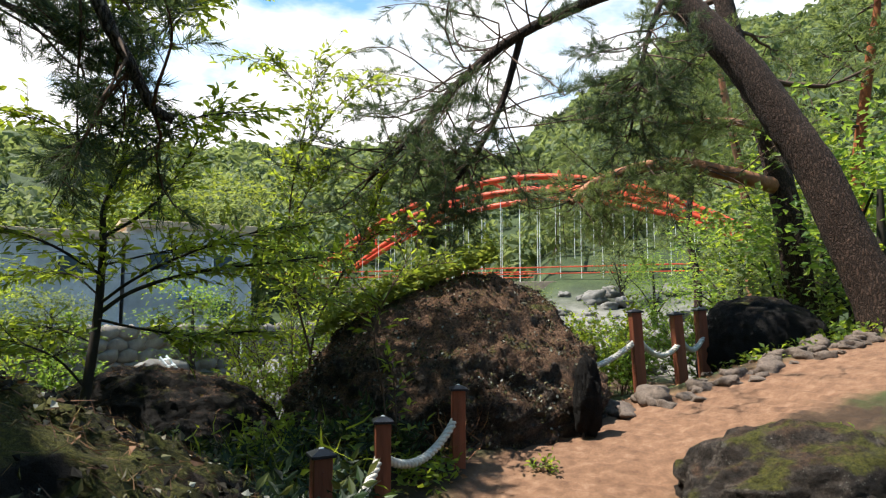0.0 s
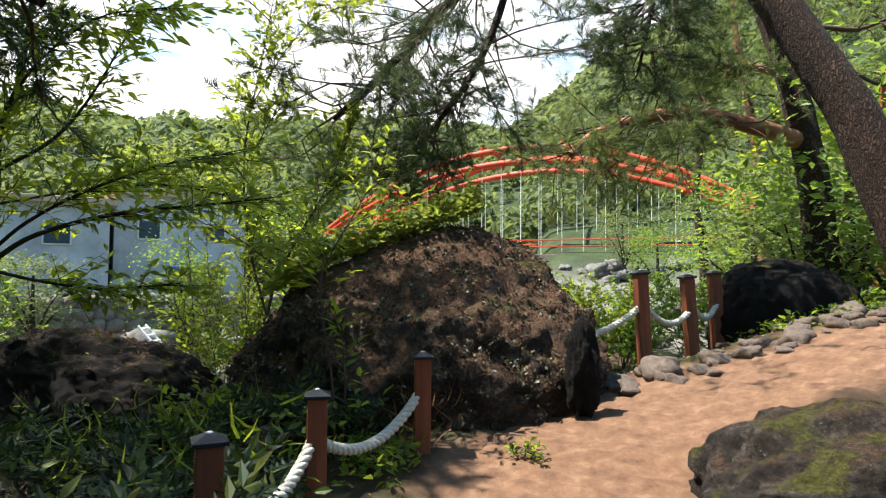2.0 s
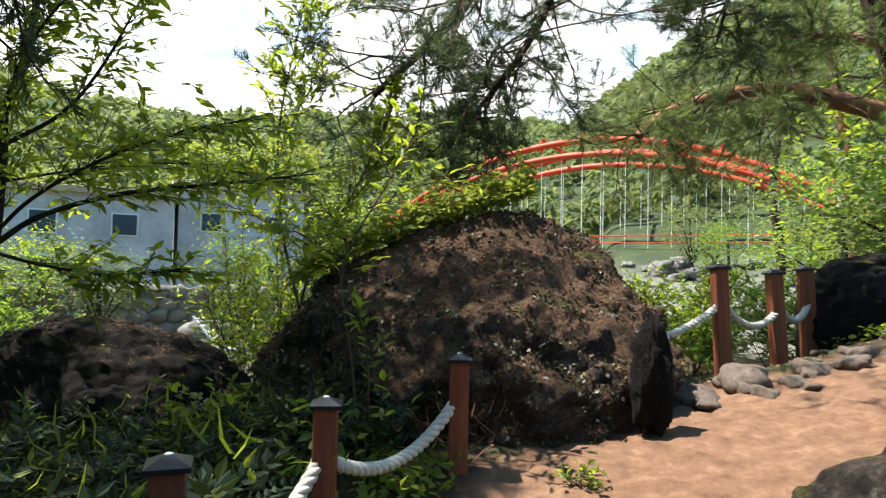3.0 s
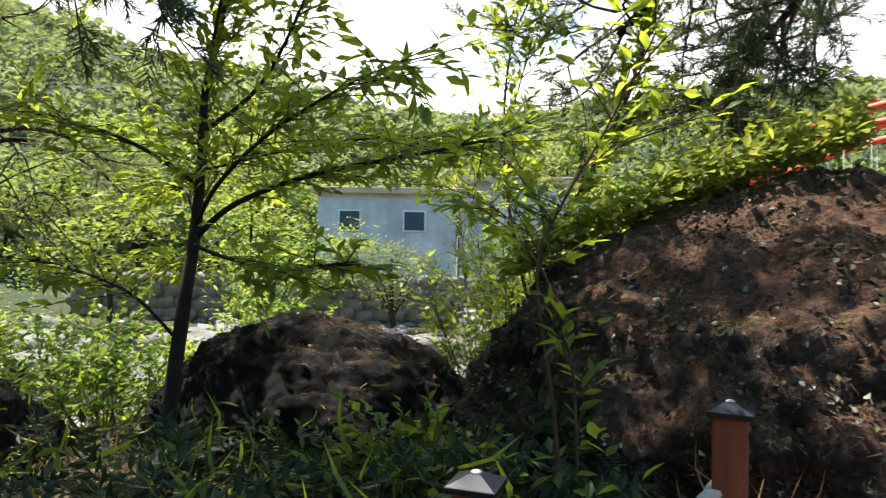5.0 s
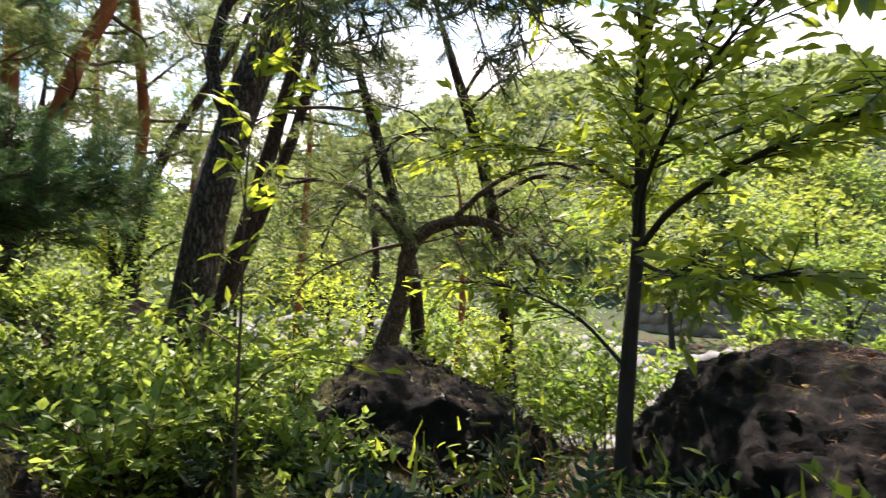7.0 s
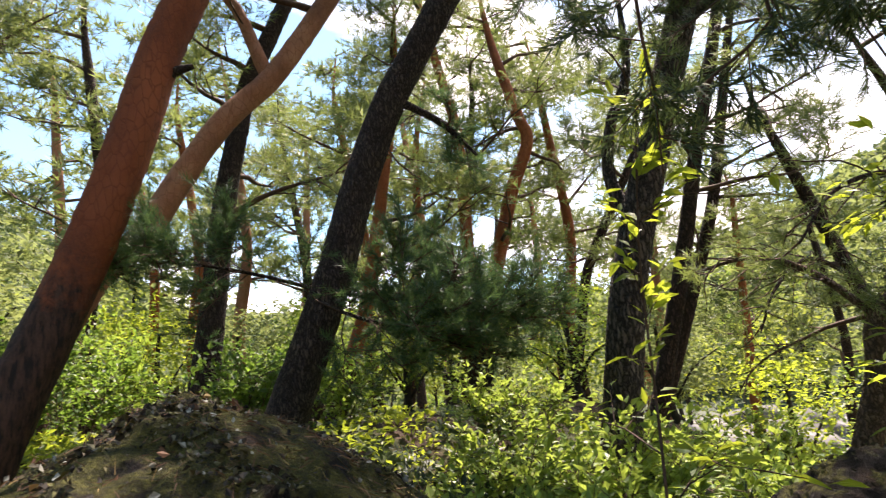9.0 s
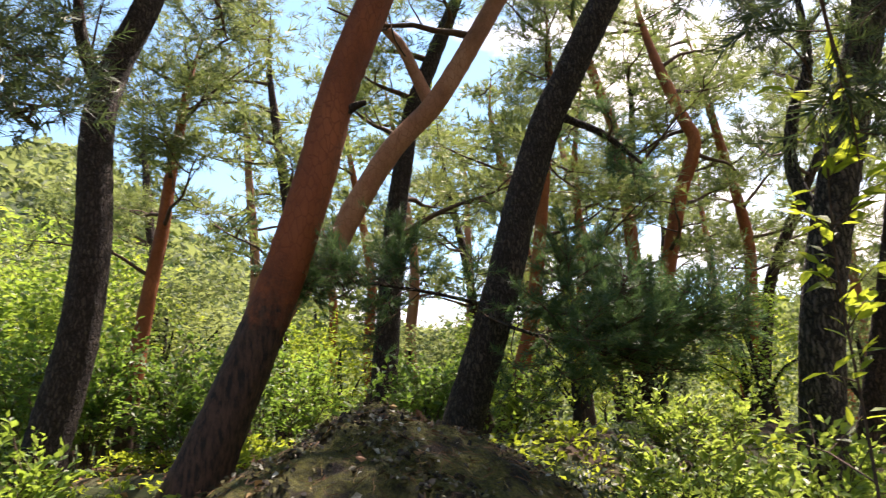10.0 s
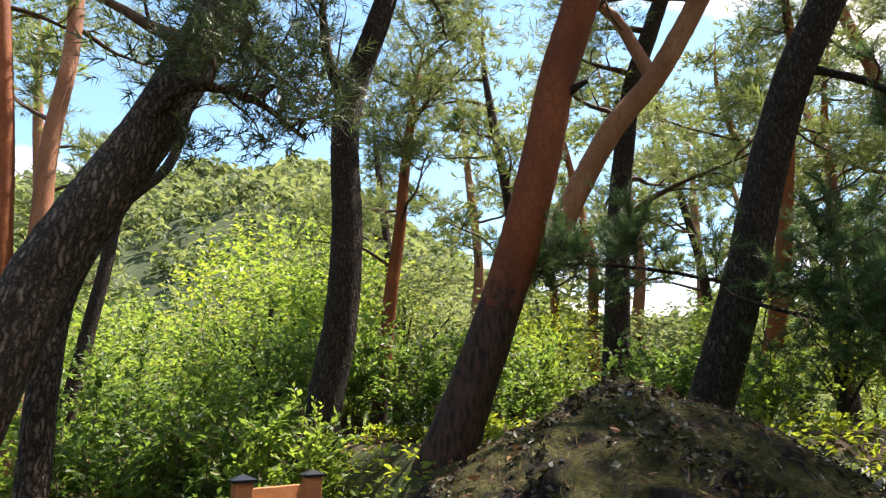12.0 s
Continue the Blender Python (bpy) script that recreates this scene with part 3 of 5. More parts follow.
def litter_on(ob, count, seed, low=0.05):
    """Fallen pine needles and dead leaves lying on a boulder."""
    g = np.random.default_rng(seed)
    me, m = ob.data, np.array(ob.matrix_world)
    n = len(me.polygons)
    mid, nor = np.empty(n * 3), np.empty(n * 3)
    me.polygons.foreach_get("center", mid)
    me.polygons.foreach_get("normal", nor)
    mid, nor = mid.reshape(-1, 3) @ m[:3, :3].T + m[:3, 3], nor.reshape(-1, 3) @ m[:3, :3].T
    w = np.clip(nor[:, 2] - low, 0, 1) * (0.4 + np.clip(wave(mid[:, 0] * 3, mid[:, 1] * 3 + mid[:, 2] * 3) + 0.3, 0, 1))
    pick = g.choice(n, count, p=w / w.sum())
    side = np.cross(nor[pick], g.normal(0, 1, (count, 3))) + nor[pick] * g.uniform(0.0, 0.25, (count, 1))
    bag = Bag()
    pos = mid[pick] + nor[pick] * g.uniform(0.002, 0.02, (count, 1)) + g.normal(0, 0.01, (count, 3))
    sliver = np.array([(-0.002, 0, 0), (0.002, 0, 0), (0.0, 0.004, 0.07)]), np.array([(0, 1, 2)])
    scatter(bag, sliver, pos, side, g.uniform(0.6, 1.4, count))
    k = count // 40
    scatter(bag, diamond(0.06, 0.035), pos[:k] + nor[pick][:k] * 0.01, side[:k], g.uniform(0.5, 1.2, k))
    return tagged(new("needle_litter", bag.mesh("needle_litter", M_STRAW, smooth=False)), "fallen brown pine needles and leaves on the boulder", "litter", kind="stuff")


def crust_on(ob, count, seed, low=-0.3):
    """Chips of lichen, moss and bark scale that roughen a boulder's skin."""
    g = np.random.default_rng(seed)
    me, m = ob.data, np.array(ob.matrix_world)
    n = len(me.polygons)
    mid, nor = np.empty(n * 3), np.empty(n * 3)
    me.polygons.foreach_get("center", mid)
    me.polygons.foreach_get("normal", nor)
    mid, nor = mid.reshape(-1, 3) @ m[:3, :3].T + m[:3, 3], nor.reshape(-1, 3) @ m[:3, :3].T
    w = np.clip(nor[:, 2] - low, 0, 1) * np.clip(wave(mid[:, 0] * 4, mid[:, 1] * 4 + mid[:, 2] * 5) + 0.5, 0.05, 1)
    pick = g.choice(n, count, p=w / w.sum())
    side = np.cross(nor[pick], g.normal(0, 1, (count, 3))) + nor[pick] * g.uniform(-0.1, 0.6, (count, 1))
    bag = Bag()
    pos = mid[pick] + nor[pick] * 0.004 + g.normal(0, 0.012, (count, 3))
    scatter(bag, diamond(0.034, 0.024), pos, side, g.uniform(0.4, 1.5, count))
    return tagged(new("lichen_crust", bag.mesh("lichen_crust", M_CRUST, smooth=False)), "flaking lichen and moss chips on the boulder", "lichen", kind="stuff")


crust_on(great_boulder, 16000, 11)
crust_on(edge_boulder, 20000, 12)
crust_on(moss_boulder, 2500, 14)
litter_on(great_boulder, 12000, 1, -0.1)
litter_on(edge_boulder, 9000, 2, 0.2)
litter_on(dark_boulder, 3000, 3, 0.62)


# ---- rope fence ----
def box_bm(sx_, sy_, sz_, bevel=0.006, at=(0, 0, 0)):
    bm = bmesh.new()
    bmesh.ops.create_cube(bm, size=1.0, matrix=Matrix.Translation(at) @ Matrix.Diagonal((sx_, sy_, sz_, 1)))
    if bevel:
        bmesh.ops.bevel(bm, geom=bm.edges[:], offset=bevel, segments=2, affect="EDGES", profile=0.5)
    return bm


def cap_bm(w, at_z):
    """A shallow pyramid cap with a drip edge."""
    bm = box_bm(w, w, 0.022, 0.004, (0, 0, at_z + 0.011))
    top = bmesh.ops.create_cone(bm, cap_ends=True, segments=4, radius1=w * 0.68, radius2=w * 0.16, depth=0.03, matrix=Matrix.Translation((0, 0, at_z + 0.036)) @ Matrix.Rotation(radians(45), 4, "Z"))
    return bm


def fence_post(at, top, lean=(0, 0), turn=0, width=0.125, label="red-brown stained wooden rope post with a dark cap"):
    """A square post of two halves with a groove between them, and a dark cap. Stands from at to the height top."""
    base = at[2] - 0.25
    h = top - base
    thing = empty("fence_post", (at[0], at[1], base), label, "fence post", "rope fence posts")
    thing.matrix_world = pose(at[0], at[1], base, lean[0], lean[1], turn)
    bm = box_bm(width, width, h - 0.045, 0.008, (0, 0, (h - 0.045) / 2))
    for s in (-1, 1):
        for turn_z in (0, 90):
            m = Matrix.Rotation(radians(turn_z), 4, "Z") @ Matrix.Translation((0, s * (width / 2 + 0.001), (h - 0.12) / 2))
            bmesh.ops.create_cube(bm, size=1.0, matrix=m @ Matrix.Diagonal((0.012, 0.004, h - 0.14, 1)))
    part("shaft", bm, M_POST, thing)
    part("cap", cap_bm(width * 1.32, h - 0.045), M_CAP, thing, "dark pyramid cap with a drip edge")
    bm = bmesh.new()
    bmesh.ops.create_uvsphere(bm, u_segments=8, v_segments=6, radius=0.018, matrix=Matrix.Translation((0, 0, h + 0.008)) @ Matrix.Diagonal((1, 1, 0.4, 1)))
    part("cap_screw", bm, M_STEEL, thing, "bright round screw head")
    return thing


def rope(a, b, sag, radius=0.036):
    """Three strands laid round each other, hanging between two points."""
    a, b = np.array(a), np.array(b)
    u = np.linspace(0, 1, 160)[:, None]
    mid = a + (b - a) * u - np.array([0, 0, 1.0]) * sag * 4 * u * (1 - u)
    length = np.linalg.norm(np.diff(mid, axis=0), axis=1).sum()
    tan = np.gradient(mid, axis=0)
    fr = frames_from(tan)
    thing = empty("rope", tuple(a), "thick white braided rope sagging between posts", "rope", "fence ropes")
    for k in range(3):
        ang = u[:, 0] * length / 0.155 * 6.283 + k * 2.094
        line = mid + 0.52 * radius * (np.cos(ang)[:, None] * fr[:, :, 0] + np.sin(ang)[:, None] * fr[:, :, 1])
        bag = Bag()
        tube(bag, line, [radius * 0.6, radius * 0.6], 8)
        part("strand", bag.mesh("strand", M_ROPE, a), M_ROPE, thing)
    return thing


P = [((-1.15, 3.45, -0.2), 0.55), ((-0.79, 4.21, -0.25), 0.66), ((-0.488, 5.23, -0.25), 0.69), ((0.146, 6.13, -0.03), 0.83)]
for (pp, pt), tn in zip(P, (20, 25, 12, 5)):
    fence_post(pp, pt, (0, 0), tn)
Q = [((2.71, 8.8, 0.57), 1.53), ((3.47, 9.28, 0.53), 1.49), ((4.02, 9.81, 0.56), 1.55)]
for (pp, pt), ln in zip(Q, (-3.0, -4.0, -3.0)):
    fence_post(pp, pt, (0, ln), 8, 0.14)
for (pa, ta), (pb, tb), sg in zip(P[:-1], P[1:], (0.2, 0.22, 0.2)):
    rope((pa[0], pa[1] + 0.05, ta - 0.33), (pb[0] - 0.02, pb[1], tb - 0.30), sg)
for (pa, ta), (pb, tb), sg in zip(Q[:-1], Q[1:], (0.22, 0.18)):
    rope((pa[0], pa[1], ta - 0.42), (pb[0], pb[1], tb - 0.40), sg)
rope((1.75, 8.3, 0.75), (2.68, 8.8, 1.12), 0.08)


# ---- pines ----
TUFT = tuft_shape(13, 0.125, 0.0105, 0.11, 1.2, 5)
TUFT_BIG = tuft_shape(17, 0.115, 0.008, 0.11, 1.2, 8)
TUFT_FAR = tuft_shape(9, 0.21, 0.03, 0.15, 1.15, 6)


def sprays(start, heading, length, radius, bag, tips, g, spread=1.0, droop=0.0, sub=6, twig=5, gap=0.05, pad=0):
    """A crooked pine bough: a main stem, side branches and twigs; the tips take needles."""
    d = np.array(heading, dtype=float)
    d /= np.linalg.norm(d)
    n = 7
    pts = [np.array(start, dtype=float)]
    for i in range(n):
        d = d + g.normal(0, 0.17, 3) + np.array([0, 0, 0.03 - droop * 0.16])
        d /= np.linalg.norm(d)
        pts.append(pts[-1] + d * length / n)
    line = smooth_line(pts, length / 16)
    tube(bag, line, [radius, radius * 0.55, radius * 0.2], 6, 0.08, g.uniform(0, 6))
    branch_along(line, length, radius, bag, tips, g, spread, droop, sub, twig, gap, pad=pad)


def branch_along(line, length, radius, bag, tips, g, spread=1.0, droop=0.0, sub=6, twig=5, gap=0.05, first=0.3, pad=0):
    """Side branches; their needles grow along the twigs, or, with pad, in flat clumps at their ends."""
    tan = np.gradient(line, axis=0)
    tan /= np.linalg.norm(tan, axis=1)[:, None]
    for k in range(sub):
        u = first + (1 - first) * (k + g.uniform(0, 0.8)) / sub
        i = min(len(line) - 1, int(u * (len(line) - 1)))
        side = np.cross(tan[i], [0, 0, 1.0])
        side /= np.linalg.norm(side) + 1e-6
        s = 1 if k % 2 else -1
        dd = tan[i] * g.uniform(0.3, 0.9) + side * s * g.uniform(0.5, 1.2) * spread + np.array([0, 0, g.uniform(-0.15, 0.5) - droop])
        l2 = length * (0.25 + 0.33 * (1 - u)) * g.uniform(0.7, 1.3)
        q = [line[i]]
        dd /= np.linalg.norm(dd)
        for _ in range(4):
            dd = dd + g.normal(0, 0.36, 3) + np.array([0, 0, 0.08 - droop * 0.2])
            dd /= np.linalg.norm(dd)
            q.append(q[-1] + dd * l2 / 4)
        l2line = smooth_line(q, l2)
        tube(bag, l2line, [max(0.008 if pad else 0.006, min(0.018, radius * 0.38)), 0.004], 3)
        if pad:
            for c in (l2line[-1], l2line[int(0.7 * (len(l2line) - 1))] + g.normal(0, 0.12, 3))[:1 + k % 2]:
                wide = g.uniform(0.13, 0.24)
                for o in g.normal(0, 1, (pad, 3)) * [wide, wide, wide * 0.36]:
                    tips.append((c + o, o * [1.2, 1.2, 0.8] + np.array([0, 0, 0.12]) + g.normal(0, 0.06, 3)))
                for o in g.normal(0, 1, (3, 3)) * [wide, wide, wide * 0.3]:
                    tube(bag, np.array([c, c + o]), [0.005, 0.002], 3)
            continue
        t2 = np.gradient(l2line, axis=0)
        for m in range(twig):
            uu = 0.42 + 0.58 * (m + g.uniform(0, 1)) / twig
            i2 = min(len(l2line) - 1, int(uu * (len(l2line) - 1)))
            e = 0.6 * t2[i2] / (np.linalg.norm(t2[i2]) + 1e-9) + g.normal(0, 0.6, 3) * np.array([1, 1, 0.6]) + np.array([0, 0, 0.25 - 0.5 * droop])
            e /= np.linalg.norm(e)
            l3 = g.uniform(0.12, 0.3) * min(1.1, 0.6 + 0.2 * length)
            end = l2line[i2] + e * l3
            if gap < 0.1:
                tube(bag, np.array([l2line[i2], end]), [0.005, 0.003], 3)
            for w in np.arange(0.25 * l3, l3 + 1e-6, gap):
                tips.append((l2line[i2] + e * w, e + g.normal(0, 0.5, 3) + np.array([0, 0, 0.15])))
            tips.append((end, e))


def needles_mesh(tips, origin, template, material, size, g):
    bag = Bag()
    pos, dirs = np.array([t[0] for t in tips]), np.array([t[1] for t in tips])
    scatter(bag, template, pos, dirs, g.uniform(0.75, 1.25, len(pos)) * size)
    return bag.mesh("foliage", material, origin, False)


def pine(pts, r0, r1, bark, label, seed, limbs=(), boughs=9, bough_from=0.55, reach=1.8, extend=3.0, needle=M_NEEDLE, far=False, droop=0.0, sub=8, twig=8, upper_bark=None, seg=18, aim=None, gap=0.085, size=1.18, big=False, pad=None):
    """A pine: trunk through pts, hand-set limbs (points, radius, sub-branches), and further boughs up the stem."""
    g = np.random.default_rng(seed)
    pad = (24 if droop < 0.05 and not big else 0) if pad is None else pad
    p = [np.array(q, dtype=float) for q in pts]
    foot = p[0].copy()
    gz = height(foot[0], foot[1])
    d0 = p[0] - p[1]
    d0 /= np.linalg.norm(d0)
    if p[0][2] > gz - 0.2:
        p.insert(0, p[0] + d0 * (p[0][2] - gz + 0.3) / max(0.5, -d0[2]))
    if extend:
        d1 = p[-1] - p[-2]
        d1 /= np.linalg.norm(d1)
        d1b = d1 + np.array([g.normal(0, 0.15), g.normal(0, 0.15), 0.25])
        d1b /= np.linalg.norm(d1b)
        p.append(p[-1] + d1 * extend * 0.6)
        p.append(p[-1] + d1b * extend * 0.6)
    origin = tuple(p[0])
    tree = empty("pine_tree", origin, label, "pine tree", "pines")
    line = smooth_line(p, 0.09 if not far else 0.3)
    bag = Bag()
    flare = [r0 * 1.3, r0 * 1.06] + list(np.linspace(r0, r1, 8))
    if extend:
        flare += [r1 * 0.72, r1 * 0.36, 0.012]
    tube(bag, line, flare, seg if not far else 9, 0.05, seed)
    part("trunk", bag.mesh("trunk", bark, origin), bark, tree)
    tips, wood = [], Bag()
    for lp, lr, ls in limbs:
        bag = Bag()
        ll = smooth_line(lp, 0.08)
        tube(bag, ll, [lr, lr * 0.75, lr * 0.35], 10, 0.07, seed)
        part("limb", bag.mesh("limb", upper_bark or bark, origin), upper_bark or bark, tree)
        length = np.linalg.norm(np.diff(ll, axis=0), axis=1).sum()
        if ls:
            branch_along(ll, length, lr, wood, tips, g, 1.0, droop, ls, twig, gap, pad=pad)
    total = len(line)
    boughs = max(5, int(boughs * 0.9)) if pad else boughs
    for k in range(boughs):
        u = bough_from + (1 - bough_from) * (k + g.uniform(0, 0.9)) / boughs
        i = min(total - 1, int(u * (total - 1)))
        a = g.uniform(0, 6.283) if aim is None else g.normal(aim, 1.1)
        h = np.array([-math.sin(a), math.cos(a), g.uniform(-0.1, 0.45)])
        sprays(line[i], h, reach * g.uniform(0.6, 1.25) * (1.15 - 0.5 * (u - bough_from)), r1 * 0.45, wood, tips, g, 1.0, droop, min(sub, 4) if pad else sub, twig, gap, pad)
    if pad and extend:
        for k in range(6):
            c = line[int((0.84 + 0.16 * k / 5) * (total - 1))]
            a = g.uniform(0, 6.283)
            end = c + np.array([math.cos(a), math.sin(a), 0.35]) * g.uniform(0.15, 0.7)
            tube(wood, np.array([c, (c + end) / 2, end]), [0.02, 0.008], 4)
            for o in g.normal(0, 1, (pad, 3)) * [0.2, 0.2, 0.08]:
                tips.append((end + o, o * [1.2, 1.2, 0.8] + np.array([0, 0, 0.12])))
    if wood.n:
        tagged(part("branch_work", wood.mesh("branch_work", M_TWIG, origin), M_TWIG, tree), kind="stuff")
    if tips:
        tagged(part("foliage", needles_mesh(tips, origin, TUFT_FAR if far else TUFT_BIG if big else TUFT, needle, size, g), needle, tree), kind="stuff")
    return tree


# the great leaning pine over the trail's bend, whose boughs hang into the view
pine([(6.38, 8.96, 0.8), (6.22, 9.07, 1.59), (5.95, 9.25, 2.58), (5.68, 9.42, 3.55), (5.32, 9.63, 4.39), (4.79, 9.9, 5.49), (4.12, 10.2, 6.49), (3.72, 10.35, 7.16)], 0.31, 0.22, M_BARK_BROWN,
     "great leaning brown-barked pine with low hanging boughs", 11,
     limbs=[([(3.38, 9.41, 6.66), (2.36, 9.55, 6.36), (1.38, 9.57, 5.91), (0.75, 9.47, 5.46), (0.14, 9.33, 4.83), (-0.45, 9.16, 4.08), (-1.08, 8.93, 3.36)], 0.10, 58),
            ([(1.24, 9.62, 5.84), (0.94, 9.6, 4.79), (0.57, 9.48, 4.0), (0.13, 9.25, 3.34), (-0.28, 9.0, 2.82)], 0.06, 44),
            ([(3.6, 9.83, 6.67), (3.14, 9.42, 5.64), (2.92, 9.21, 4.79), (2.74, 9.1, 4.07)], 0.05, 40)],
     boughs=5, bough_from=0.75, reach=2.6, extend=3.0, droop=0.25, sub=8, seg=24, gap=0.06, big=True, twig=8, size=1.0, needle=M_NEEDLE_BACKLIT)
pine([(6.84, 12.22, 2.24), (6.78, 12.25, 3.12), (6.61, 12.34, 4.26), (6.39, 12.46, 5.44), (6.02, 12.64, 6.93), (5.82, 12.74, 8.2)], 0.28, 0.18, M_BARK_BROWN,
     "tall pine behind the dark boulder with long level limbs", 12,
     limbs=[([(6.6, 12.3, 3.9), (5.55, 11.87, 4.05), (4.48, 11.88, 4.27), (3.58, 11.77, 4.14), (2.78, 11.57, 3.83), (2.3, 11.27, 3.42)], 0.16, 74),
            ([(6.4, 12.4, 5.1), (5.52, 11.95, 5.12), (4.84, 11.89, 5.1), (4.25, 11.76, 5.01)], 0.08, 30)],
     boughs=8, bough_from=0.5, reach=2.6, extend=3.0, droop=0.4, sub=8, upper_bark=M_ORANGE, aim=1.2, big=True, twig=9, size=1.0)
# the pines behind the boulder at the trail's start
pine([(-2.36, -0.23, 1.47), (-2.59, -0.11, 2.11), (-2.85, 0.05, 2.93), (-3.07, 0.2, 3.84), (-3.28, 0.36, 4.83), (-3.66, 0.7, 6.18)], 0.195, 0.17, M_RED_OLD,
     "thick leaning pine with red bark, rough brown at its foot", 21,
     limbs=[([(-3.18, 0.28, 4.4), (-3.3, 0.46, 4.5), (-3.38, 0.6, 4.54)], 0.065, 0)], boughs=7, bough_from=0.78, reach=2.2, extend=4.0, seg=30, upper_bark=M_BARK)
pine([(-3.7, -2.15, 2.1), (-4.14, -1.88, 3.12), (-4.5, -1.6, 3.6), (-4.85, -1.34, 4.39), (-5.23, -1.0, 5.19), (-5.64, -0.56, 5.81), (-6.0, -0.14, 6.63), (-6.33, 0.33, 7.53)], 0.17, 0.13, M_ORANGE,
     "leaning forked pine with pale orange bark", 22,
     limbs=[([(-5.62, -0.58, 5.8), (-5.49, -0.73, 6.39), (-5.37, -0.86, 6.84), (-5.15, -1.07, 7.32), (-5.12, -1.1, 8.2)], 0.10, 8)], boughs=8, bough_from=0.6, reach=1.7, extend=3.0)
pine([(-5.69, -1.93, 1.83), (-5.8, -1.83, 3.09), (-5.91, -1.73, 4.45), (-6.03, -1.61, 5.36), (-6.17, -1.46, 6.31), (-6.44, -1.17, 7.28)], 0.18, 0.12, M_BARK,
     "straight grey-barked pine in the grove", 23, boughs=10, bough_from=0.35, reach=1.6, extend=2.5)
pine([(-4.42, 0.62, 1.44), (-4.58, 0.81, 2.06), (-4.76, 1.04, 2.87), (-4.91, 1.26, 3.67), (-5.09, 1.54, 4.49), (-5.25, 1.84, 5.07), (-5.46, 2.28, 5.86)], 0.19, 0.15, M_BARK,
     "dark leaning pine with a low bough of dense needles", 24,
     limbs=[([(-4.6, 0.85, 2.55), (-4.7, 1.4, 2.45), (-4.9, 2.1, 2.25), (-5.1, 2.8, 2.05)], 0.024, 44),
            ([(-4.6, 0.85, 2.5), (-4.35, 1.4, 2.25), (-4.5, 2.0, 2.0), (-4.7, 2.5, 1.8)], 0.02, 30),
            ([(-4.6, 0.85, 2.6), (-4.1, 0.5, 2.75), (-3.6, 0.1, 2.85), (-3.2, -0.2, 2.8)], 0.02, 30),
            ([(-5.1, 1.6, 4.6), (-5.4, 2.0, 4.3), (-5.6, 2.3, 3.9)], 0.05, 7)],
     boughs=7, bough_from=0.7, reach=1.7, extend=3.0, gap=0.05, big=True, twig=9, size=0.82, droop=0.06, needle=M_NEEDLE_GREEN)
pine([(-1.69, -1.94, 1.85), (-1.8, -1.9, 2.54), (-1.85, -1.89, 3.46), (-1.8, -1.9, 4.74), (-1.91, -1.87, 5.49), (-2.12, -1.79, 6.23), (-2.35, -1.71, 7.11)], 0.19, 0.13, M_BARK,
     "tall dark pine with a forked top", 25,
     limbs=[([(-1.83, -1.89, 5.0), (-1.67, -1.95, 5.52), (-1.55, -1.98, 5.95), (-1.46, -2.0, 6.8)], 0.09, 8)], boughs=8, bough_from=0.62, reach=1.6, extend=3.0, needle=M_NEEDLE_BACKLIT)
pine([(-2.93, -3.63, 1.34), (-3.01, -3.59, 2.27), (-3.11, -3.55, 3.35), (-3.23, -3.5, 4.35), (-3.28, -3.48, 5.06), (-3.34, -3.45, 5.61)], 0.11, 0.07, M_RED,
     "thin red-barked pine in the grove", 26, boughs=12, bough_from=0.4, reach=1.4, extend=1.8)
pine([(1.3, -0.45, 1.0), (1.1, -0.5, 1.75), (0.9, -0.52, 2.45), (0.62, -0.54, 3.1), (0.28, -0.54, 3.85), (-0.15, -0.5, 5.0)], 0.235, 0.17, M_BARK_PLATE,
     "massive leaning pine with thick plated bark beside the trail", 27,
     limbs=[([(0.45, -0.5, 3.6), (0.1, -0.2, 4.0), (-0.4, 0.0, 3.9), (-0.8, 0.1, 3.6)], 0.05, 14)], boughs=14, bough_from=0.5, reach=2.2, extend=4.0, needle=M_NEEDLE_BACKLIT, seg=36)
pine([(0.82, -1.28, 1.07), (0.85, -1.3, 1.75), (0.82, -1.42, 2.5), (0.55, -1.5, 3.4), (0.15, -1.7, 5.0)], 0.12, 0.09, M_BARK_PLATE, "pine with flaking plated bark", 28, boughs=6, bough_from=0.7, reach=1.4)
pine([(1.71, -4.2, 3.7), (1.86, -4.17, 4.93), (2.1, -4.13, 6.47), (2.26, -4.1, 7.35)], 0.12, 0.09, M_RED, "slim red pine by the slope", 29, boughs=6, bough_from=0.6)
pine([(1.36, -4.24, 3.9), (1.39, -4.24, 5.06), (1.33, -4.24, 6.34), (1.37, -4.24, 7.5)], 0.13, 0.09, M_ORANGE, "slim orange pine by the slope", 30, boughs=7, bough_from=0.5)
pine([(0.64, -6.29, 3.7), (0.5, -6.29, 4.94), (-0.14, -6.28, 5.85), (-0.39, -6.26, 7.21)], 0.12, 0.07, M_BARK, "crooked thin grey pine up the slope", 31, boughs=6, bough_from=0.6)
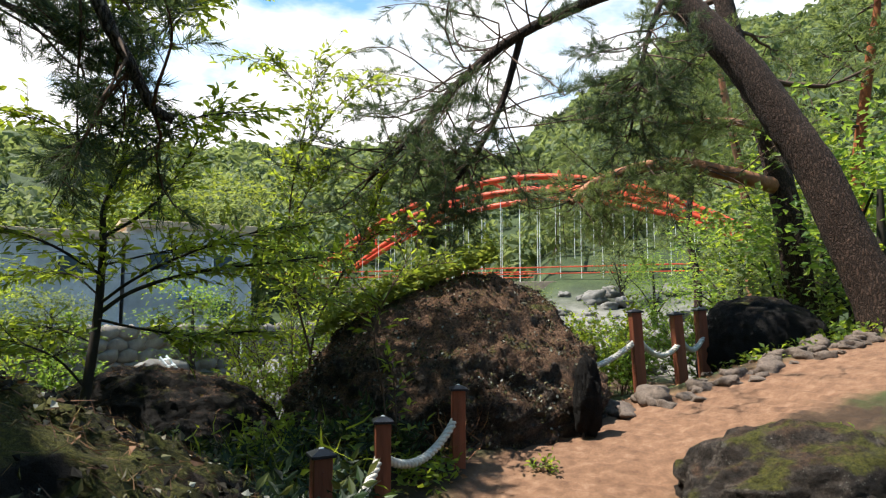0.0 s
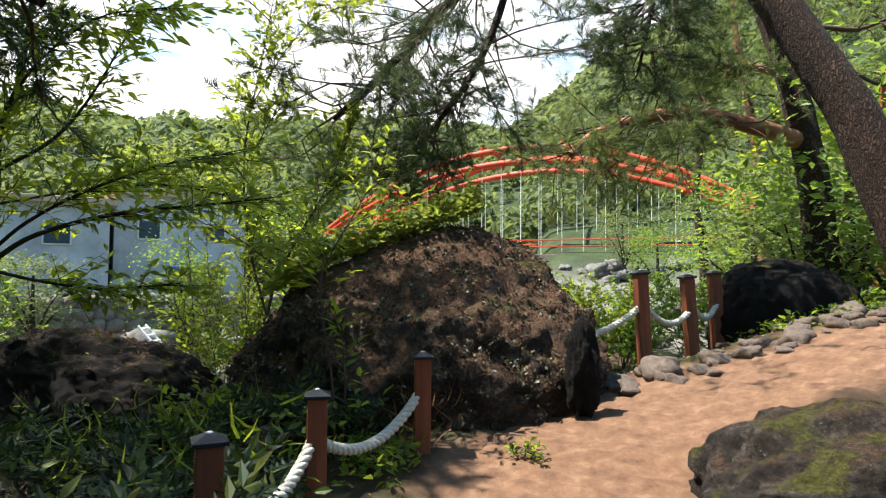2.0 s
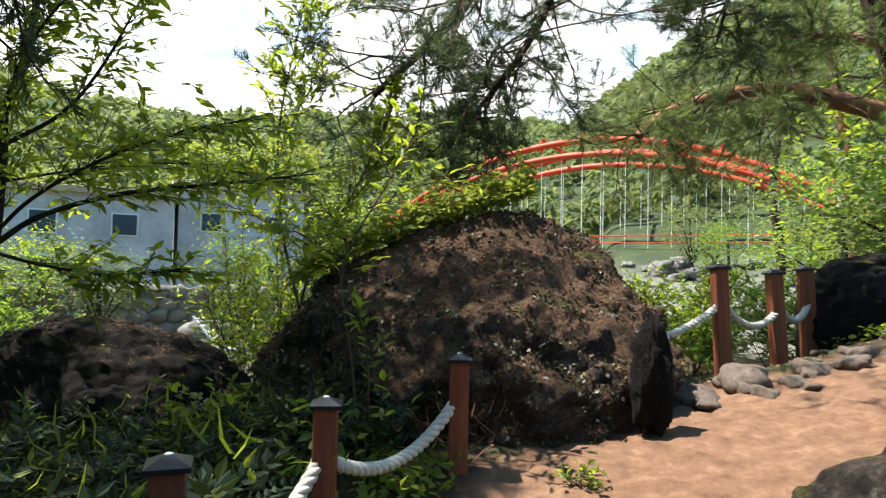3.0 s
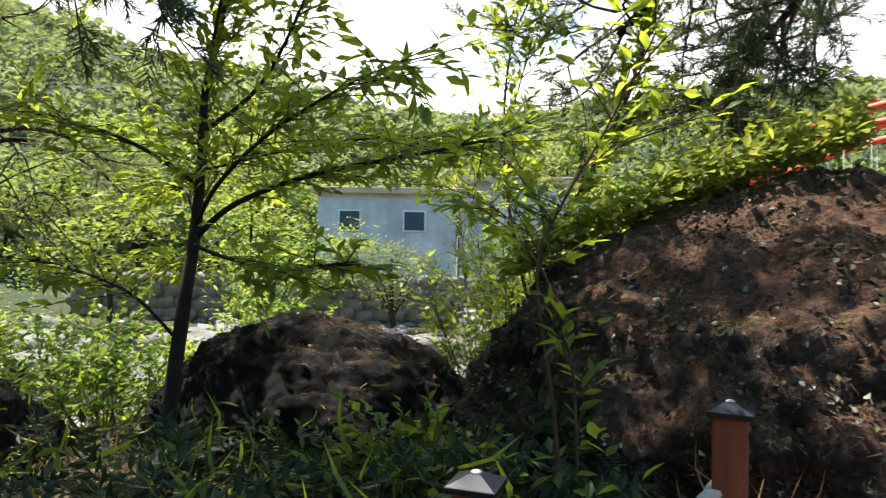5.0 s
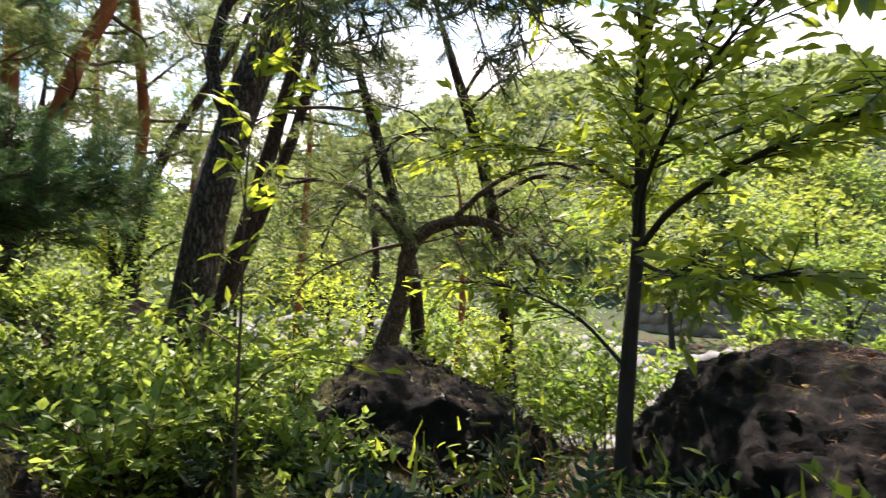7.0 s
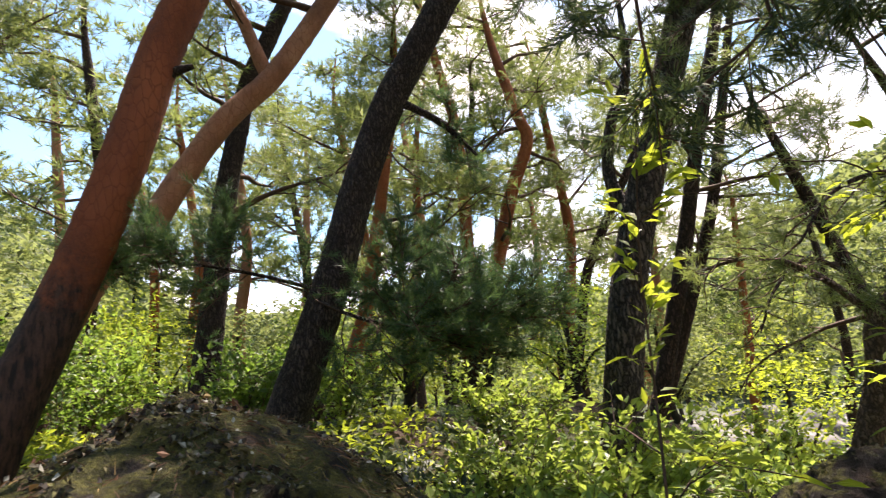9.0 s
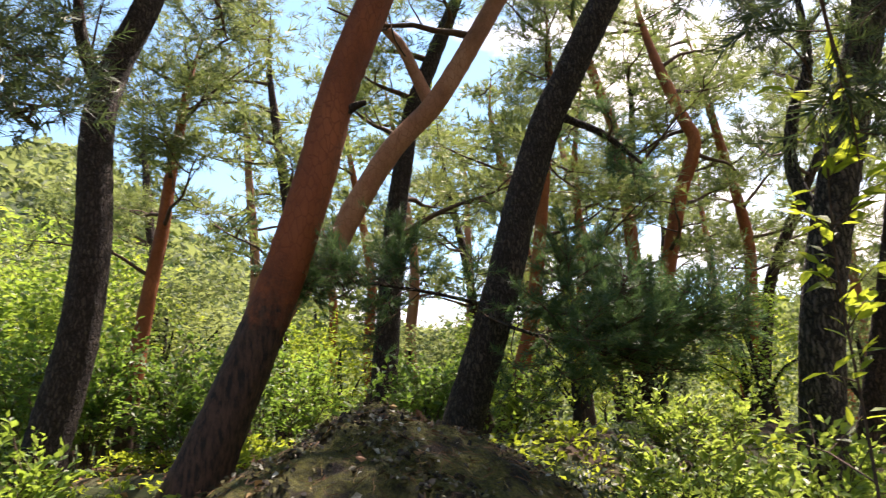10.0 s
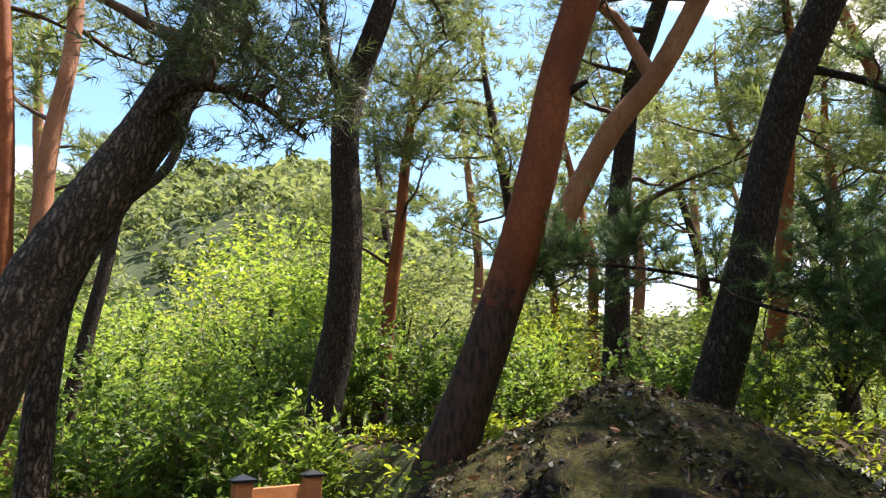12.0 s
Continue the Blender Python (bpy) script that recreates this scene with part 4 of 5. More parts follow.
pine([(-6.08, 3.23, 0.9), (-6.13, 3.46, 2.12), (-6.18, 3.71, 2.97), (-6.22, 3.98, 3.72), (-6.24, 4.25, 4.43), (-6.26, 4.57, 5.25)], 0.19, 0.145, M_BARK_PLATE,
     "grey plated pine rising from bright shrubs", 32,
     limbs=[([(-6.15, 3.7, 2.9), (-6.2, 3.5, 3.5), (-6.18, 3.62, 4.1), (-6.21, 3.85, 4.6), (-6.3, 3.9, 5.6)], 0.075, 6),
            ([(-6.2, 4.5, 5.2), (-5.0, 4.7, 5.3), (-3.6, 4.7, 4.9), (-2.9, 4.74, 4.3), (-2.61, 4.84, 3.73), (-2.48, 4.91, 3.48), (-2.34, 4.98, 3.18), (-2.2, 5.05, 3.1)], 0.11, 20),
            # unseen high limb, added only to shade the edge boulder
            ([(-6.3, 4.7, 6.0), (-5.2, 4.0, 7.0), (-4.0, 3.4, 7.3), (-2.8, 2.9, 7.1), (-2.0, 2.2, 7.0)], 0.07, 20),
            ([(-6.26, 4.6, 5.6), (-5.4, 5.4, 6.6), (-4.4, 6.0, 7.0), (-3.2, 6.3, 7.0)], 0.06, 22),
            ([(-6.2, 4.4, 4.9), (-5.2, 5.0, 4.6), (-4.2, 5.4, 4.4), (-3.4, 5.6, 4.0), (-2.9, 5.7, 3.7)], 0.05, 14),
            # two more unseen limbs, added to shade the boulders and undergrowth
            ([(-6.3, 4.8, 6.5), (-6.4, 6.4, 7.3), (-6.6, 8.2, 7.7), (-6.4, 10.2, 7.6)], 0.07, 52),
            ([(-6.3, 4.8, 7.0), (-5.2, 5.6, 7.8), (-4.2, 6.6, 8.0), (-3.4, 7.6, 7.8)], 0.06, 30)], boughs=3, bough_from=0.7, reach=1.4, extend=3.0, seg=26, droop=0.25, gap=0.045, big=True, twig=9, needle=M_NEEDLE_BACKLIT)
for n_, (pp, rr_, bk) in enumerate([
        ([(-9.58, 3.2, 1.7), (-9.66, 3.66, 3.1), (-9.71, 4.09, 4.56), (-9.75, 4.5, 5.81), (-9.76, 4.85, 6.92)], 0.13, M_BARK_BROWN),
        ([(-11.66, 3.19, 2.15), (-11.72, 3.68, 3.31), (-11.75, 4.14, 4.5), (-11.8, 4.6, 6.2)], 0.13, M_BARK_BROWN),
        ([(-10.55, -0.49, 1.79), (-10.64, -0.3, 3.78), (-10.66, -0.25, 5.49), (-10.66, -0.25, 6.84), (-10.58, -0.44, 8.04)], 0.14, M_RED),
        ([(-10.71, -0.15, 2.68), (-10.93, 0.37, 4.46), (-11.03, 0.64, 5.33), (-11.17, 1.04, 6.31), (-11.13, 0.92, 6.95)], 0.16, M_RED),
        ([(-8.56, -1.84, 1.86), (-8.82, -1.47, 3.17), (-8.98, -1.24, 4.49), (-9.09, -1.07, 5.56)], 0.14, M_RED),
        ([(-13.19, 0.8, 1.98), (-13.3, 1.18, 3.58), (-13.37, 1.46, 4.27), (-13.48, 1.96, 5.17)], 0.13, M_BARK_BROWN),
        ([(-11.86, -2.27, 3.56), (-11.95, -2.13, 4.71), (-11.98, -2.07, 5.64)], 0.12, M_RED)]):
    pine(pp, rr_, rr_ * 0.65, bk, "slim pine with bare limbs and open crown in the grove", 40 + n_, size=1.35, boughs=11, bough_from=0.35, reach=2.0, extend=3.0, sub=6, upper_bark=M_ORANGE if bk is M_RED else None)


# ---- broadleaf trees and shrubs ----
LEAF = leaf_shape(0.125, 0.046, 0.12, -0.10)
LEAF_SMALL = diamond(0.078, 0.046)
SPRAY = compound_shape(4, 0.22, 0.085, 0.034)


def leafy(name, at, stems, label, category, material, bark, leaf, seed, group="", per=7, twig=6, twig_l=0.45, size=1.0, flat=0.35, sun_side=0.0):
    """A broadleaf plant: stems (points, radius), twigs off their outer parts, and leaves on the twigs."""
    g = np.random.default_rng(seed)
    thing = empty(name, at, label, category, group)
    pos, dirs = [], []
    wood = Bag()
    for k, (pts, r) in enumerate(stems):
        line = smooth_line(pts, 0.08)
        bag = Bag()
        tube(bag, line if r > 0.01 else line[::3], [r, r * 0.7, r * 0.25], 10 if r > 0.02 else 5, 0.05, seed + k)
        part("trunk" if k == 0 else "limb", bag.mesh("limb", bark, at), bark, thing)
        tan = np.gradient(line, axis=0)
        tan /= np.linalg.norm(tan, axis=1)[:, None]
        lo = 0.55 if k == 0 else 0.25
        n = max(3, int(twig * len(line) * 0.08))
        for m in range(n):
            u = lo + (1 - lo) * (m + g.uniform(0, 1)) / n
            i = min(len(line) - 1, int(u * (len(line) - 1)))
            d = tan[i] * 0.6 + g.normal(0, 0.6, 3) * np.array([1, 1, flat]) + np.array([0, 0, 0.08])
            d /= np.linalg.norm(d)
            l = twig_l * g.uniform(0.5, 1.3)
            end = line[i] + d * l + np.array([0, 0, -0.05 * l])
            tube(wood, np.array([line[i], end]), [0.005, 0.002], 3)
            for w in np.linspace(0.25, 1.0, per):
                pos.append(line[i] + (end - line[i]) * w + g.normal(0, 0.012, 3))
                e = d * 0.7 + g.normal(0, 0.55, 3) * np.array([1, 1, 0.5])
                dirs.append(e + np.array([0, 0, -0.15]))
    tagged(part("twig_work", wood.mesh("twig_work", bark, at), bark, thing), kind="stuff")
    bag = Bag()
    pos, dirs = np.array(pos), np.array(dirs)
    # leaves lie rather flat, face up
    scatter(bag, leaf, pos, dirs, g.uniform(0.65, 1.25, len(pos)) * size, g.normal(0, 0.5, len(pos)))
    tagged(part("foliage", bag.mesh("foliage", material, at, False), material, thing), kind="stuff")
    return thing


S = (-3.52, 6.42)
leafy("young_tree", (S[0], S[1], -0.4), [
    ([(-3.62, 6.36, -0.4), (-3.60, 6.38, 0.2), (-3.55, 6.45, 1.0), (-3.54, 6.53, 1.57), (-3.55, 6.58, 2.2), (-3.57, 6.61, 2.63), (-3.4, 6.6, 3.1), (-3.3, 6.55, 3.6)], 0.062),
    ([(-3.54, 6.52, 1.5), (-3.2, 6.6, 1.75), (-2.6, 6.75, 1.95), (-1.9, 6.9, 2.05), (-1.2, 7.0, 2.15)], 0.024),
    ([(-3.54, 6.53, 1.6), (-3.1, 6.35, 1.85), (-2.5, 6.2, 2.1), (-1.8, 6.1, 2.3), (-1.3, 6.0, 2.35)], 0.018),
    ([(-3.54, 6.5, 1.45), (-3.0, 6.4, 1.35), (-2.4, 6.3, 1.3), (-1.8, 6.25, 1.35)], 0.016),
    ([(-3.54, 6.55, 1.9), (-3.9, 6.2, 2.2), (-4.3, 5.8, 2.35), (-4.8, 5.5, 2.4)], 0.018),
    ([(-3.56, 6.42, 0.75), (-3.75, 6.15, 1.1), (-4.1, 5.8, 1.3), (-4.6, 5.5, 1.35)], 0.014),
    ([(-3.54, 6.5, 1.7), (-3.9, 6.7, 1.9), (-4.4, 7.0, 1.95), (-5.0, 7.2, 1.9)], 0.012),
    ([(-3.55, 6.5, 1.2), (-4.0, 6.8, 1.3), (-4.5, 7.2, 1.35), (-5.1, 7.5, 1.3)], 0.010),
    ([(-3.54, 6.55, 2.0), (-3.0, 7.0, 2.2), (-2.4, 7.4, 2.3), (-1.8, 7.6, 2.2)], 0.012),
    ([(-3.55, 6.58, 2.3), (-3.2, 6.75, 2.6), (-2.9, 6.8, 3.0), (-2.53, 6.85, 3.75)], 0.02),
    ([(-3.5, 6.6, 2.9), (-3.0, 6.3, 3.2), (-2.4, 6.0, 3.4), (-1.8, 5.8, 3.4)], 0.014),
    ([(-3.45, 6.6, 3.0), (-3.9, 6.4, 3.4), (-4.3, 6.1, 3.5)], 0.012),
    # trunk goes on above view; these unseen stems are added to shade the hollow
    ([(-3.3, 6.55, 3.5), (-3.3, 6.6, 4.4), (-3.4, 6.8, 5.4)], 0.022),
    ([(-3.3, 6.6, 4.2), (-2.7, 6.6, 4.9), (-2.0, 6.5, 5.3)], 0.014),
    ([(-3.3, 6.6, 4.3), (-3.9, 7.0, 5.0), (-4.6, 7.3, 5.4)], 0.014),
    ([(-3.3, 6.6, 4.6), (-3.5, 6.0, 5.3), (-3.8, 5.4, 5.6)], 0.014),
    ([(-3.35, 6.7, 4.8), (-3.2, 7.4, 5.3), (-3.3, 8.2, 5.5)], 0.014),
    ([(-3.35, 6.7, 4.6), (-2.8, 7.1, 5.2), (-2.2, 7.6, 5.5)], 0.012),
    ([(-3.4, 6.8, 5.2), (-4.0, 6.5, 5.7), (-4.8, 6.4, 5.9)], 0.012),
    ([(-3.4, 6.8, 5.2), (-3.9, 7.5, 5.8), (-4.5, 8.2, 6.0)], 0.012),
    ([(-3.35, 6.7, 4.9), (-2.8, 6.2, 5.5), (-2.4, 5.6, 5.8)], 0.012)],
    "young broadleaf tree with a slim dark trunk and bright leaves", "tree", M_LEAF, M_SAP, LEAF, 61, per=8, twig=22, twig_l=0.5, size=1.0)
# a leafy branch that hangs into the top of the view from a tree above the trail
leafy("young_tree", (-1.85, 8.75, -0.6), [
    ([(-1.85, 8.75, -0.6), (-1.85, 8.8, 0.6), (-1.75, 8.9, 1.35), (-1.45, 9.0, 2.0), (-1.1, 9.05, 2.7), (-0.85, 9.1, 3.4)], 0.022),
    ([(-1.82, 8.8, 0.9), (-2.1, 8.9, 1.9), (-2.2, 9.0, 3.0), (-2.0, 9.0, 4.2), (-1.8, 8.9, 5.2)], 0.018),
    ([(-2.1, 9.0, 3.6), (-1.7, 8.9, 4.2), (-1.3, 8.8, 4.6), (-0.9, 8.7, 4.7)], 0.010),
    ([(-2.1, 9.0, 2.9), (-1.8, 8.7, 3.3), (-1.5, 8.5, 3.5)], 0.009),
    ([(-1.3, 9.0, 2.3), (-0.9, 8.8, 2.6), (-0.5, 8.7, 2.6)], 0.009),
    ([(-1.9, 8.95, 4.6), (-2.4, 8.7, 5.0), (-2.8, 8.5, 5.0)], 0.009),
    ([(-1.7, 8.9, 1.5), (-2.2, 8.6, 1.9), (-2.7, 8.4, 2.1)], 0.009)],
    "slim twin-stemmed young tree with hanging leaves beyond the boulder", "tree", M_LEAF, M_TWIG, LEAF, 62, per=8, twig=22, twig_l=0.5)

leafy("young_tree", (-0.5, 6.1, -0.3), [
    ([(-0.5, 6.1, -0.3), (-0.55, 6.1, 0.6), (-0.66, 6.12, 1.3), (-0.58, 6.2, 1.62), (-0.4, 6.25, 1.95), (-0.15, 6.3, 2.45)], 0.013),
    ([(-0.5, 6.1, -0.2), (-0.44, 6.06, 0.5), (-0.52, 6.1, 1.1), (-0.8, 6.2, 1.5), (-1.2, 6.3, 1.7)], 0.010),
    ([(-0.6, 6.18, 1.5), (-0.9, 6.35, 1.85), (-1.3, 6.5, 2.0)], 0.006),
    ([(-0.5, 6.22, 1.8), (-0.2, 6.5, 2.0), (0.2, 6.7, 2.05)], 0.006)],
    "slender twin-stemmed sapling with pale bark before the boulder", "sapling", M_LEAF, M_TWIG, LEAF, 64, per=6, twig=7, twig_l=0.3, size=0.9)


def shrub(at, spread, tall, label, seed, material=M_SHRUB, leaf=LEAF_SMALL, stems=14, size=1.0, per=10, twig=12, twig_l=0.35, name="shrub"):
    g = np.random.default_rng(seed)
    z0 = height(at[0], at[1]) - 0.05
    st = []
    for k in range(stems):
        a, rr_ = g.uniform(0, 6.283), spread * math.sqrt(g.uniform(0.02, 1))
        top = np.array([at[0] + math.cos(a) * rr_, at[1] + math.sin(a) * rr_, z0 + tall * g.uniform(0.55, 1.1) * (1 - 0.35 * rr_ / spread)])
        foot = np.array([at[0] + math.cos(a) * rr_ * 0.35, at[1] + math.sin(a) * rr_ * 0.35, z0])
        st.append(([foot, foot * 0.5 + top * 0.5 + g.normal(0, 0.06, 3), top], 0.008))
    return leafy(name, (at[0], at[1], z0), st, label, "shrub", material, M_TWIG, leaf, seed, "undergrowth shrubs", per, twig, twig_l, size)


# the old pine with a bent arm beyond the mossy boulder
pine([(-8.75, 5.25, 0.2), (-8.65, 5.5, 0.9), (-8.6, 5.62, 1.3), (-8.55, 5.7, 1.78), (-8.5, 6.0, 2.1), (-8.4, 6.6, 2.2), (-8.3, 7.2, 1.95), (-8.2, 7.5, 1.5)], 0.17, 0.03, M_BARK_GNARL, "old pine with a bent pale arm and bare dead twigs", 71,
     limbs=[([(-8.5, 5.75, 1.85), (-8.6, 5.2, 2.5), (-8.6, 4.6, 2.8), (-8.4, 3.9, 2.7)], 0.05, 6),
            ([(-8.45, 6.3, 2.2), (-8.1, 6.9, 2.7), (-7.8, 7.6, 2.9), (-7.6, 8.3, 2.6)], 0.045, 8),
            ([(-8.4, 6.7, 2.2), (-8.0, 6.9, 1.7), (-7.8, 7.0, 1.2)], 0.022, 3),
            ([(-8.35, 7.0, 2.05), (-7.9, 7.5, 1.5), (-7.7, 7.9, 1.2)], 0.02, 3),
            ([(-8.4, 6.3, 2.2), (-8.0, 6.3, 1.8), (-7.8, 6.5, 1.3)], 0.018, 2)]
     + [([(-8.45, 6.1 + 0.13 * k, 2.15), (-8.3, 6.3 + 0.15 * k, 2.15 + 0.3 * math.sin(3.7 * k)), (-8.1, 6.4 + 0.18 * k, 2.0 + 0.65 * math.sin(2.3 * k)), (-7.9, 6.5 + 0.2 * k, 1.8 + 0.7 * math.sin(2.9 * k + 1))], 0.014, 0) for k in range(11)], boughs=3, bough_from=0.45, reach=1.3, extend=0, gap=0.12, droop=0.25, sub=5, twig=5)
# two pines on the falling ground, whose crowns hang at eye height
pine([(-9.6, 7.4, -0.8), (-9.5, 7.3, 1.5), (-9.3, 7.0, 3.2), (-9.2, 6.6, 4.6)], 0.12, 0.08, M_BARK_BROWN, "drooping pine with pale green needles below the bank", 72,
     limbs=[([(-9.35, 7.1, 2.6), (-8.8, 7.8, 2.9), (-8.3, 8.5, 2.6), (-8.0, 9.0, 2.0)], 0.04, 12),
            ([(-9.3, 7.0, 3.2), (-8.6, 6.3, 3.5), (-8.0, 5.6, 3.3), (-7.6, 5.1, 2.7)], 0.04, 12)], boughs=7, bough_from=0.35, reach=1.7, extend=1.5, droop=0.35, gap=0.16, sub=5, twig=5)
pine([(-11.2, 6.2, -0.5), (-11.1, 6.1, 1.5), (-11.0, 5.7, 3.2), (-10.9, 5.3, 4.8)], 0.14, 0.09, M_BARK_BROWN, "drooping pine with pale green needles below the bank", 73,
     limbs=[([(-11.0, 5.9, 2.6), (-10.2, 5.3, 2.9), (-9.6, 4.8, 2.5), (-9.2, 4.5, 1.9)], 0.04, 12)], boughs=7, bough_from=0.35, reach=2.0, extend=1.5, droop=0.3, gap=0.16, sub=5, twig=5)
leafy("sapling", (-3.5, 4.0, -0.3), [
    ([(-3.5, 4.0, -0.35), (-3.55, 4.02, 0.5), (-3.6, 4.06, 1.3), (-3.58, 4.1, 2.0), (-3.45, 4.2, 2.6), (-3.3, 4.3, 3.0)], 0.012),
    ([(-3.56, 4.03, 0.7), (-3.3, 4.3, 0.95), (-3.1, 4.6, 0.95)], 0.006),
    ([(-3.58, 4.04, 1.0), (-3.8, 3.7, 1.2), (-3.9, 3.4, 1.15)], 0.006),
    ([(-3.5, 4.15, 2.3), (-3.6, 4.45, 2.45), (-3.7, 4.7, 2.4)], 0.005)],
    "thin broadleaf sapling with hanging bright leaves", "sapling", M_LEAF, M_TWIG, LEAF, 63, per=5, twig=7, twig_l=0.28, size=1.1)

# bright shrubs between the boulders and the plated pine
for n_, (x_, y_, s_, h_) in enumerate([(-4.5, 3.7, 0.65, 1.25), (-5.2, 3.4, 0.7, 1.3), (-3.9, 3.2, 0.6, 0.95), (-4.9, 2.7, 0.7, 1.0), (-5.7, 4.2, 0.7, 1.1), (-6.7, 3.0, 0.8, 1.35), (-6.8, 4.6, 0.8, 1.1), (-4.2, 2.4, 0.6, 0.7), (-5.8, 2.2, 0.8, 1.0), (-7.6, 3.8, 0.9, 1.3), (-7.3, 1.6, 0.9, 1.0), (-4.6, 4.4, 0.5, 0.8)]):
    shrub((x_, y_), s_, h_, "bright yellow-green leafy shrub on the forest floor", 100 + n_, M_SHRUB_YELLOW, stems=17, size=1.2, twig=13)
for n_, (x_, y_, s_, h_) in enumerate([(-1.2, -1.3, 0.7, 1.5), (-0.3, -1.9, 0.8, 2.0), (0.3, -2.6, 0.9, 2.4), (-0.9, -2.9, 0.9, 2.5), (-2.2, -3.0, 0.8, 1.8), (-3.2, -2.2, 0.8, 1.4), (-2.9, -4.6, 1.0, 2.2), (-0.2, -4.4, 1.1, 3.2), (-1.5, -4.8, 1.1, 3.0), (1.4, -3.2, 1.0, 2.4), (-4.6, -3.2, 1.0, 1.8), (-4.9, -0.7, 0.8, 1.0), (-6.2, -0.3, 0.9, 1.1), (-7.4, -2.8, 1.1, 1.6), (-0.4, -0.9, 0.45, 0.8), (-5.9, -4.2, 1.1, 2.0)]):
    shrub((x_, y_), s_, h_, "tall green leafy shrub on the wooded slope", 130 + n_, M_SLOPE if n_ % 3 else M_SHRUB, stems=18, size=1.15, twig=13)
for n_, (x_, y_, s_, h_) in enumerate([(-1.9, 9.4, 0.7, 1.7), (-0.3, 10.2, 0.9, 2.7), (0.9, 10.4, 0.8, 2.2), (2.1, 10.6, 0.7, 1.5), (3.0, 11.4, 0.7, 1.2), (2.3, 12.6, 0.8, 1.6), (4.1, 13.8, 0.9, 1.7), (1.2, 12.6, 0.9, 2.1), (-5.6, 9.6, 0.8, 2.5), (-6.2, 9.2, 0.9, 1.5), (-7.0, 10.6, 1.0, 1.9), (-7.8, 9.0, 1.0, 1.7), (-5.8, 7.2, 0.8, 1.5), (-8.3, 11.4, 1.2, 1.7), (-9.6, 10.4, 1.3, 1.8), (-7.2, 12.6, 1.3, 1.7), (-10.6, 8.8, 1.3, 1.6), (-6.6, 6.0, 0.9, 1.3), (-7.4, 7.4, 1.1, 1.8), (-1.75, 6.75, 0.35, 0.85), (4.6, 11.6, 0.9, 2.0), (3.3, 12.2, 0.9, 2.1), (5.9, 10.9, 0.8, 1.6), (7.6, 10.6, 1.0, 2.4), (8.2, 9.4, 0.9, 2.6), (6.9, 8.3, 0.5, 1.0)]):
    shrub((x_, y_), s_, h_, "leafy green bush growing beside the boulders", 160 + n_, M_LEAF if n_ % 2 else M_SHRUB, stems=15, size=1.2, twig=11)


for n_, (x_, y_, s_, h_) in enumerate([(1.85, 4.5, 0.2, 0.28), (1.65, 4.75, 0.14, 0.2), (2.2, 4.25, 0.24, 0.2), (0.95, 6.0, 0.08, 0.18)]):
    shrub((x_, y_), s_, h_, "small green seedlings at the foot of the stones", 190 + n_, M_LEAF, stems=5, size=0.75, twig=8, twig_l=0.14, per=5, name="seedling")


for n_, (x_, y_, s_, h_) in enumerate([(-2.35, 9.2, 0.8, 2.6), (-3.0, 10.2, 0.8, 2.7), (-1.4, 9.9, 0.8, 2.9), (-6.9, 9.9, 0.9, 2.7)]):
    shrub((x_, y_), s_, h_, "tall sapling with bright hanging leaves behind the boulders", 220 + n_, M_LEAF, LEAF, stems=12, size=0.85, twig=10, twig_l=0.4, per=6)


def vine():
    """Climbing leaves over the crown of the great boulder."""
    g = np.random.default_rng(5)
    n = 2800
    u = g.uniform(0, 1, n)
    pos = np.stack([-1.45 + 2.15 * u, 7.6 + 0.7 * u + g.normal(0, 0.16, n), 1.22 + 0.95 * u ** 0.8 + np.abs(g.normal(0, 0.15, n))], -1)
    bag = Bag()
    scatter(bag, LEAF_SMALL, pos, g.normal(0, 1, (n, 3)) * [1, 1, 0.4] + [0, -0.5, 0.1], g.uniform(0.8, 1.5, n), g.normal(0, 0.5, n))
    tagged(new("creeper", bag.mesh("creeper", M_LARCH, smooth=False)), "yellow-green creeper leaves over the boulder's crown", "creeper", kind="stuff")


vine()


def undergrowth(name, label, material, template, boxes, seed, lift=(0.02, 0.35), size=(0.7, 1.3), upward=0.3):
    """Loose low foliage over stretches of the plan: boxes of x0, x1, y0, y1, count."""
    g = np.random.default_rng(seed)
    bag = Bag()
    for x0, x1, y0, y1, n in boxes:
        x, y = g.uniform(x0, x1, n), g.uniform(y0, y1, n)
        z, on, _ = land(x, y)
        keep = on < 0.25
        x, y, z = x[keep], y[keep], z[keep]
        pos = np.stack([x, y, z + g.uniform(*lift, len(x))], -1)
        dirs = g.normal(0, 1, (len(x), 3)) * [1, 1, 0.35] + [0, 0, upward]
        scatter(bag, template, pos, dirs, g.uniform(*size, len(x)), g.normal(0, 0.6, len(x)))
    return tagged(new(name, bag.mesh(name, material, smooth=False)), label, "undergrowth", kind="stuff")


def blade_shape(length, width):
    v = [(-width / 2, 0, 0), (width / 2, 0, 0), (width * 0.5, 0.05 * length, length * 0.5), (-width * 0.5, 0.05 * length, length * 0.5), (0, 0.38 * length, length * 0.92)]
    return np.array(v), np.array([(0, 1, 2), (0, 2, 3), (3, 2, 4)])


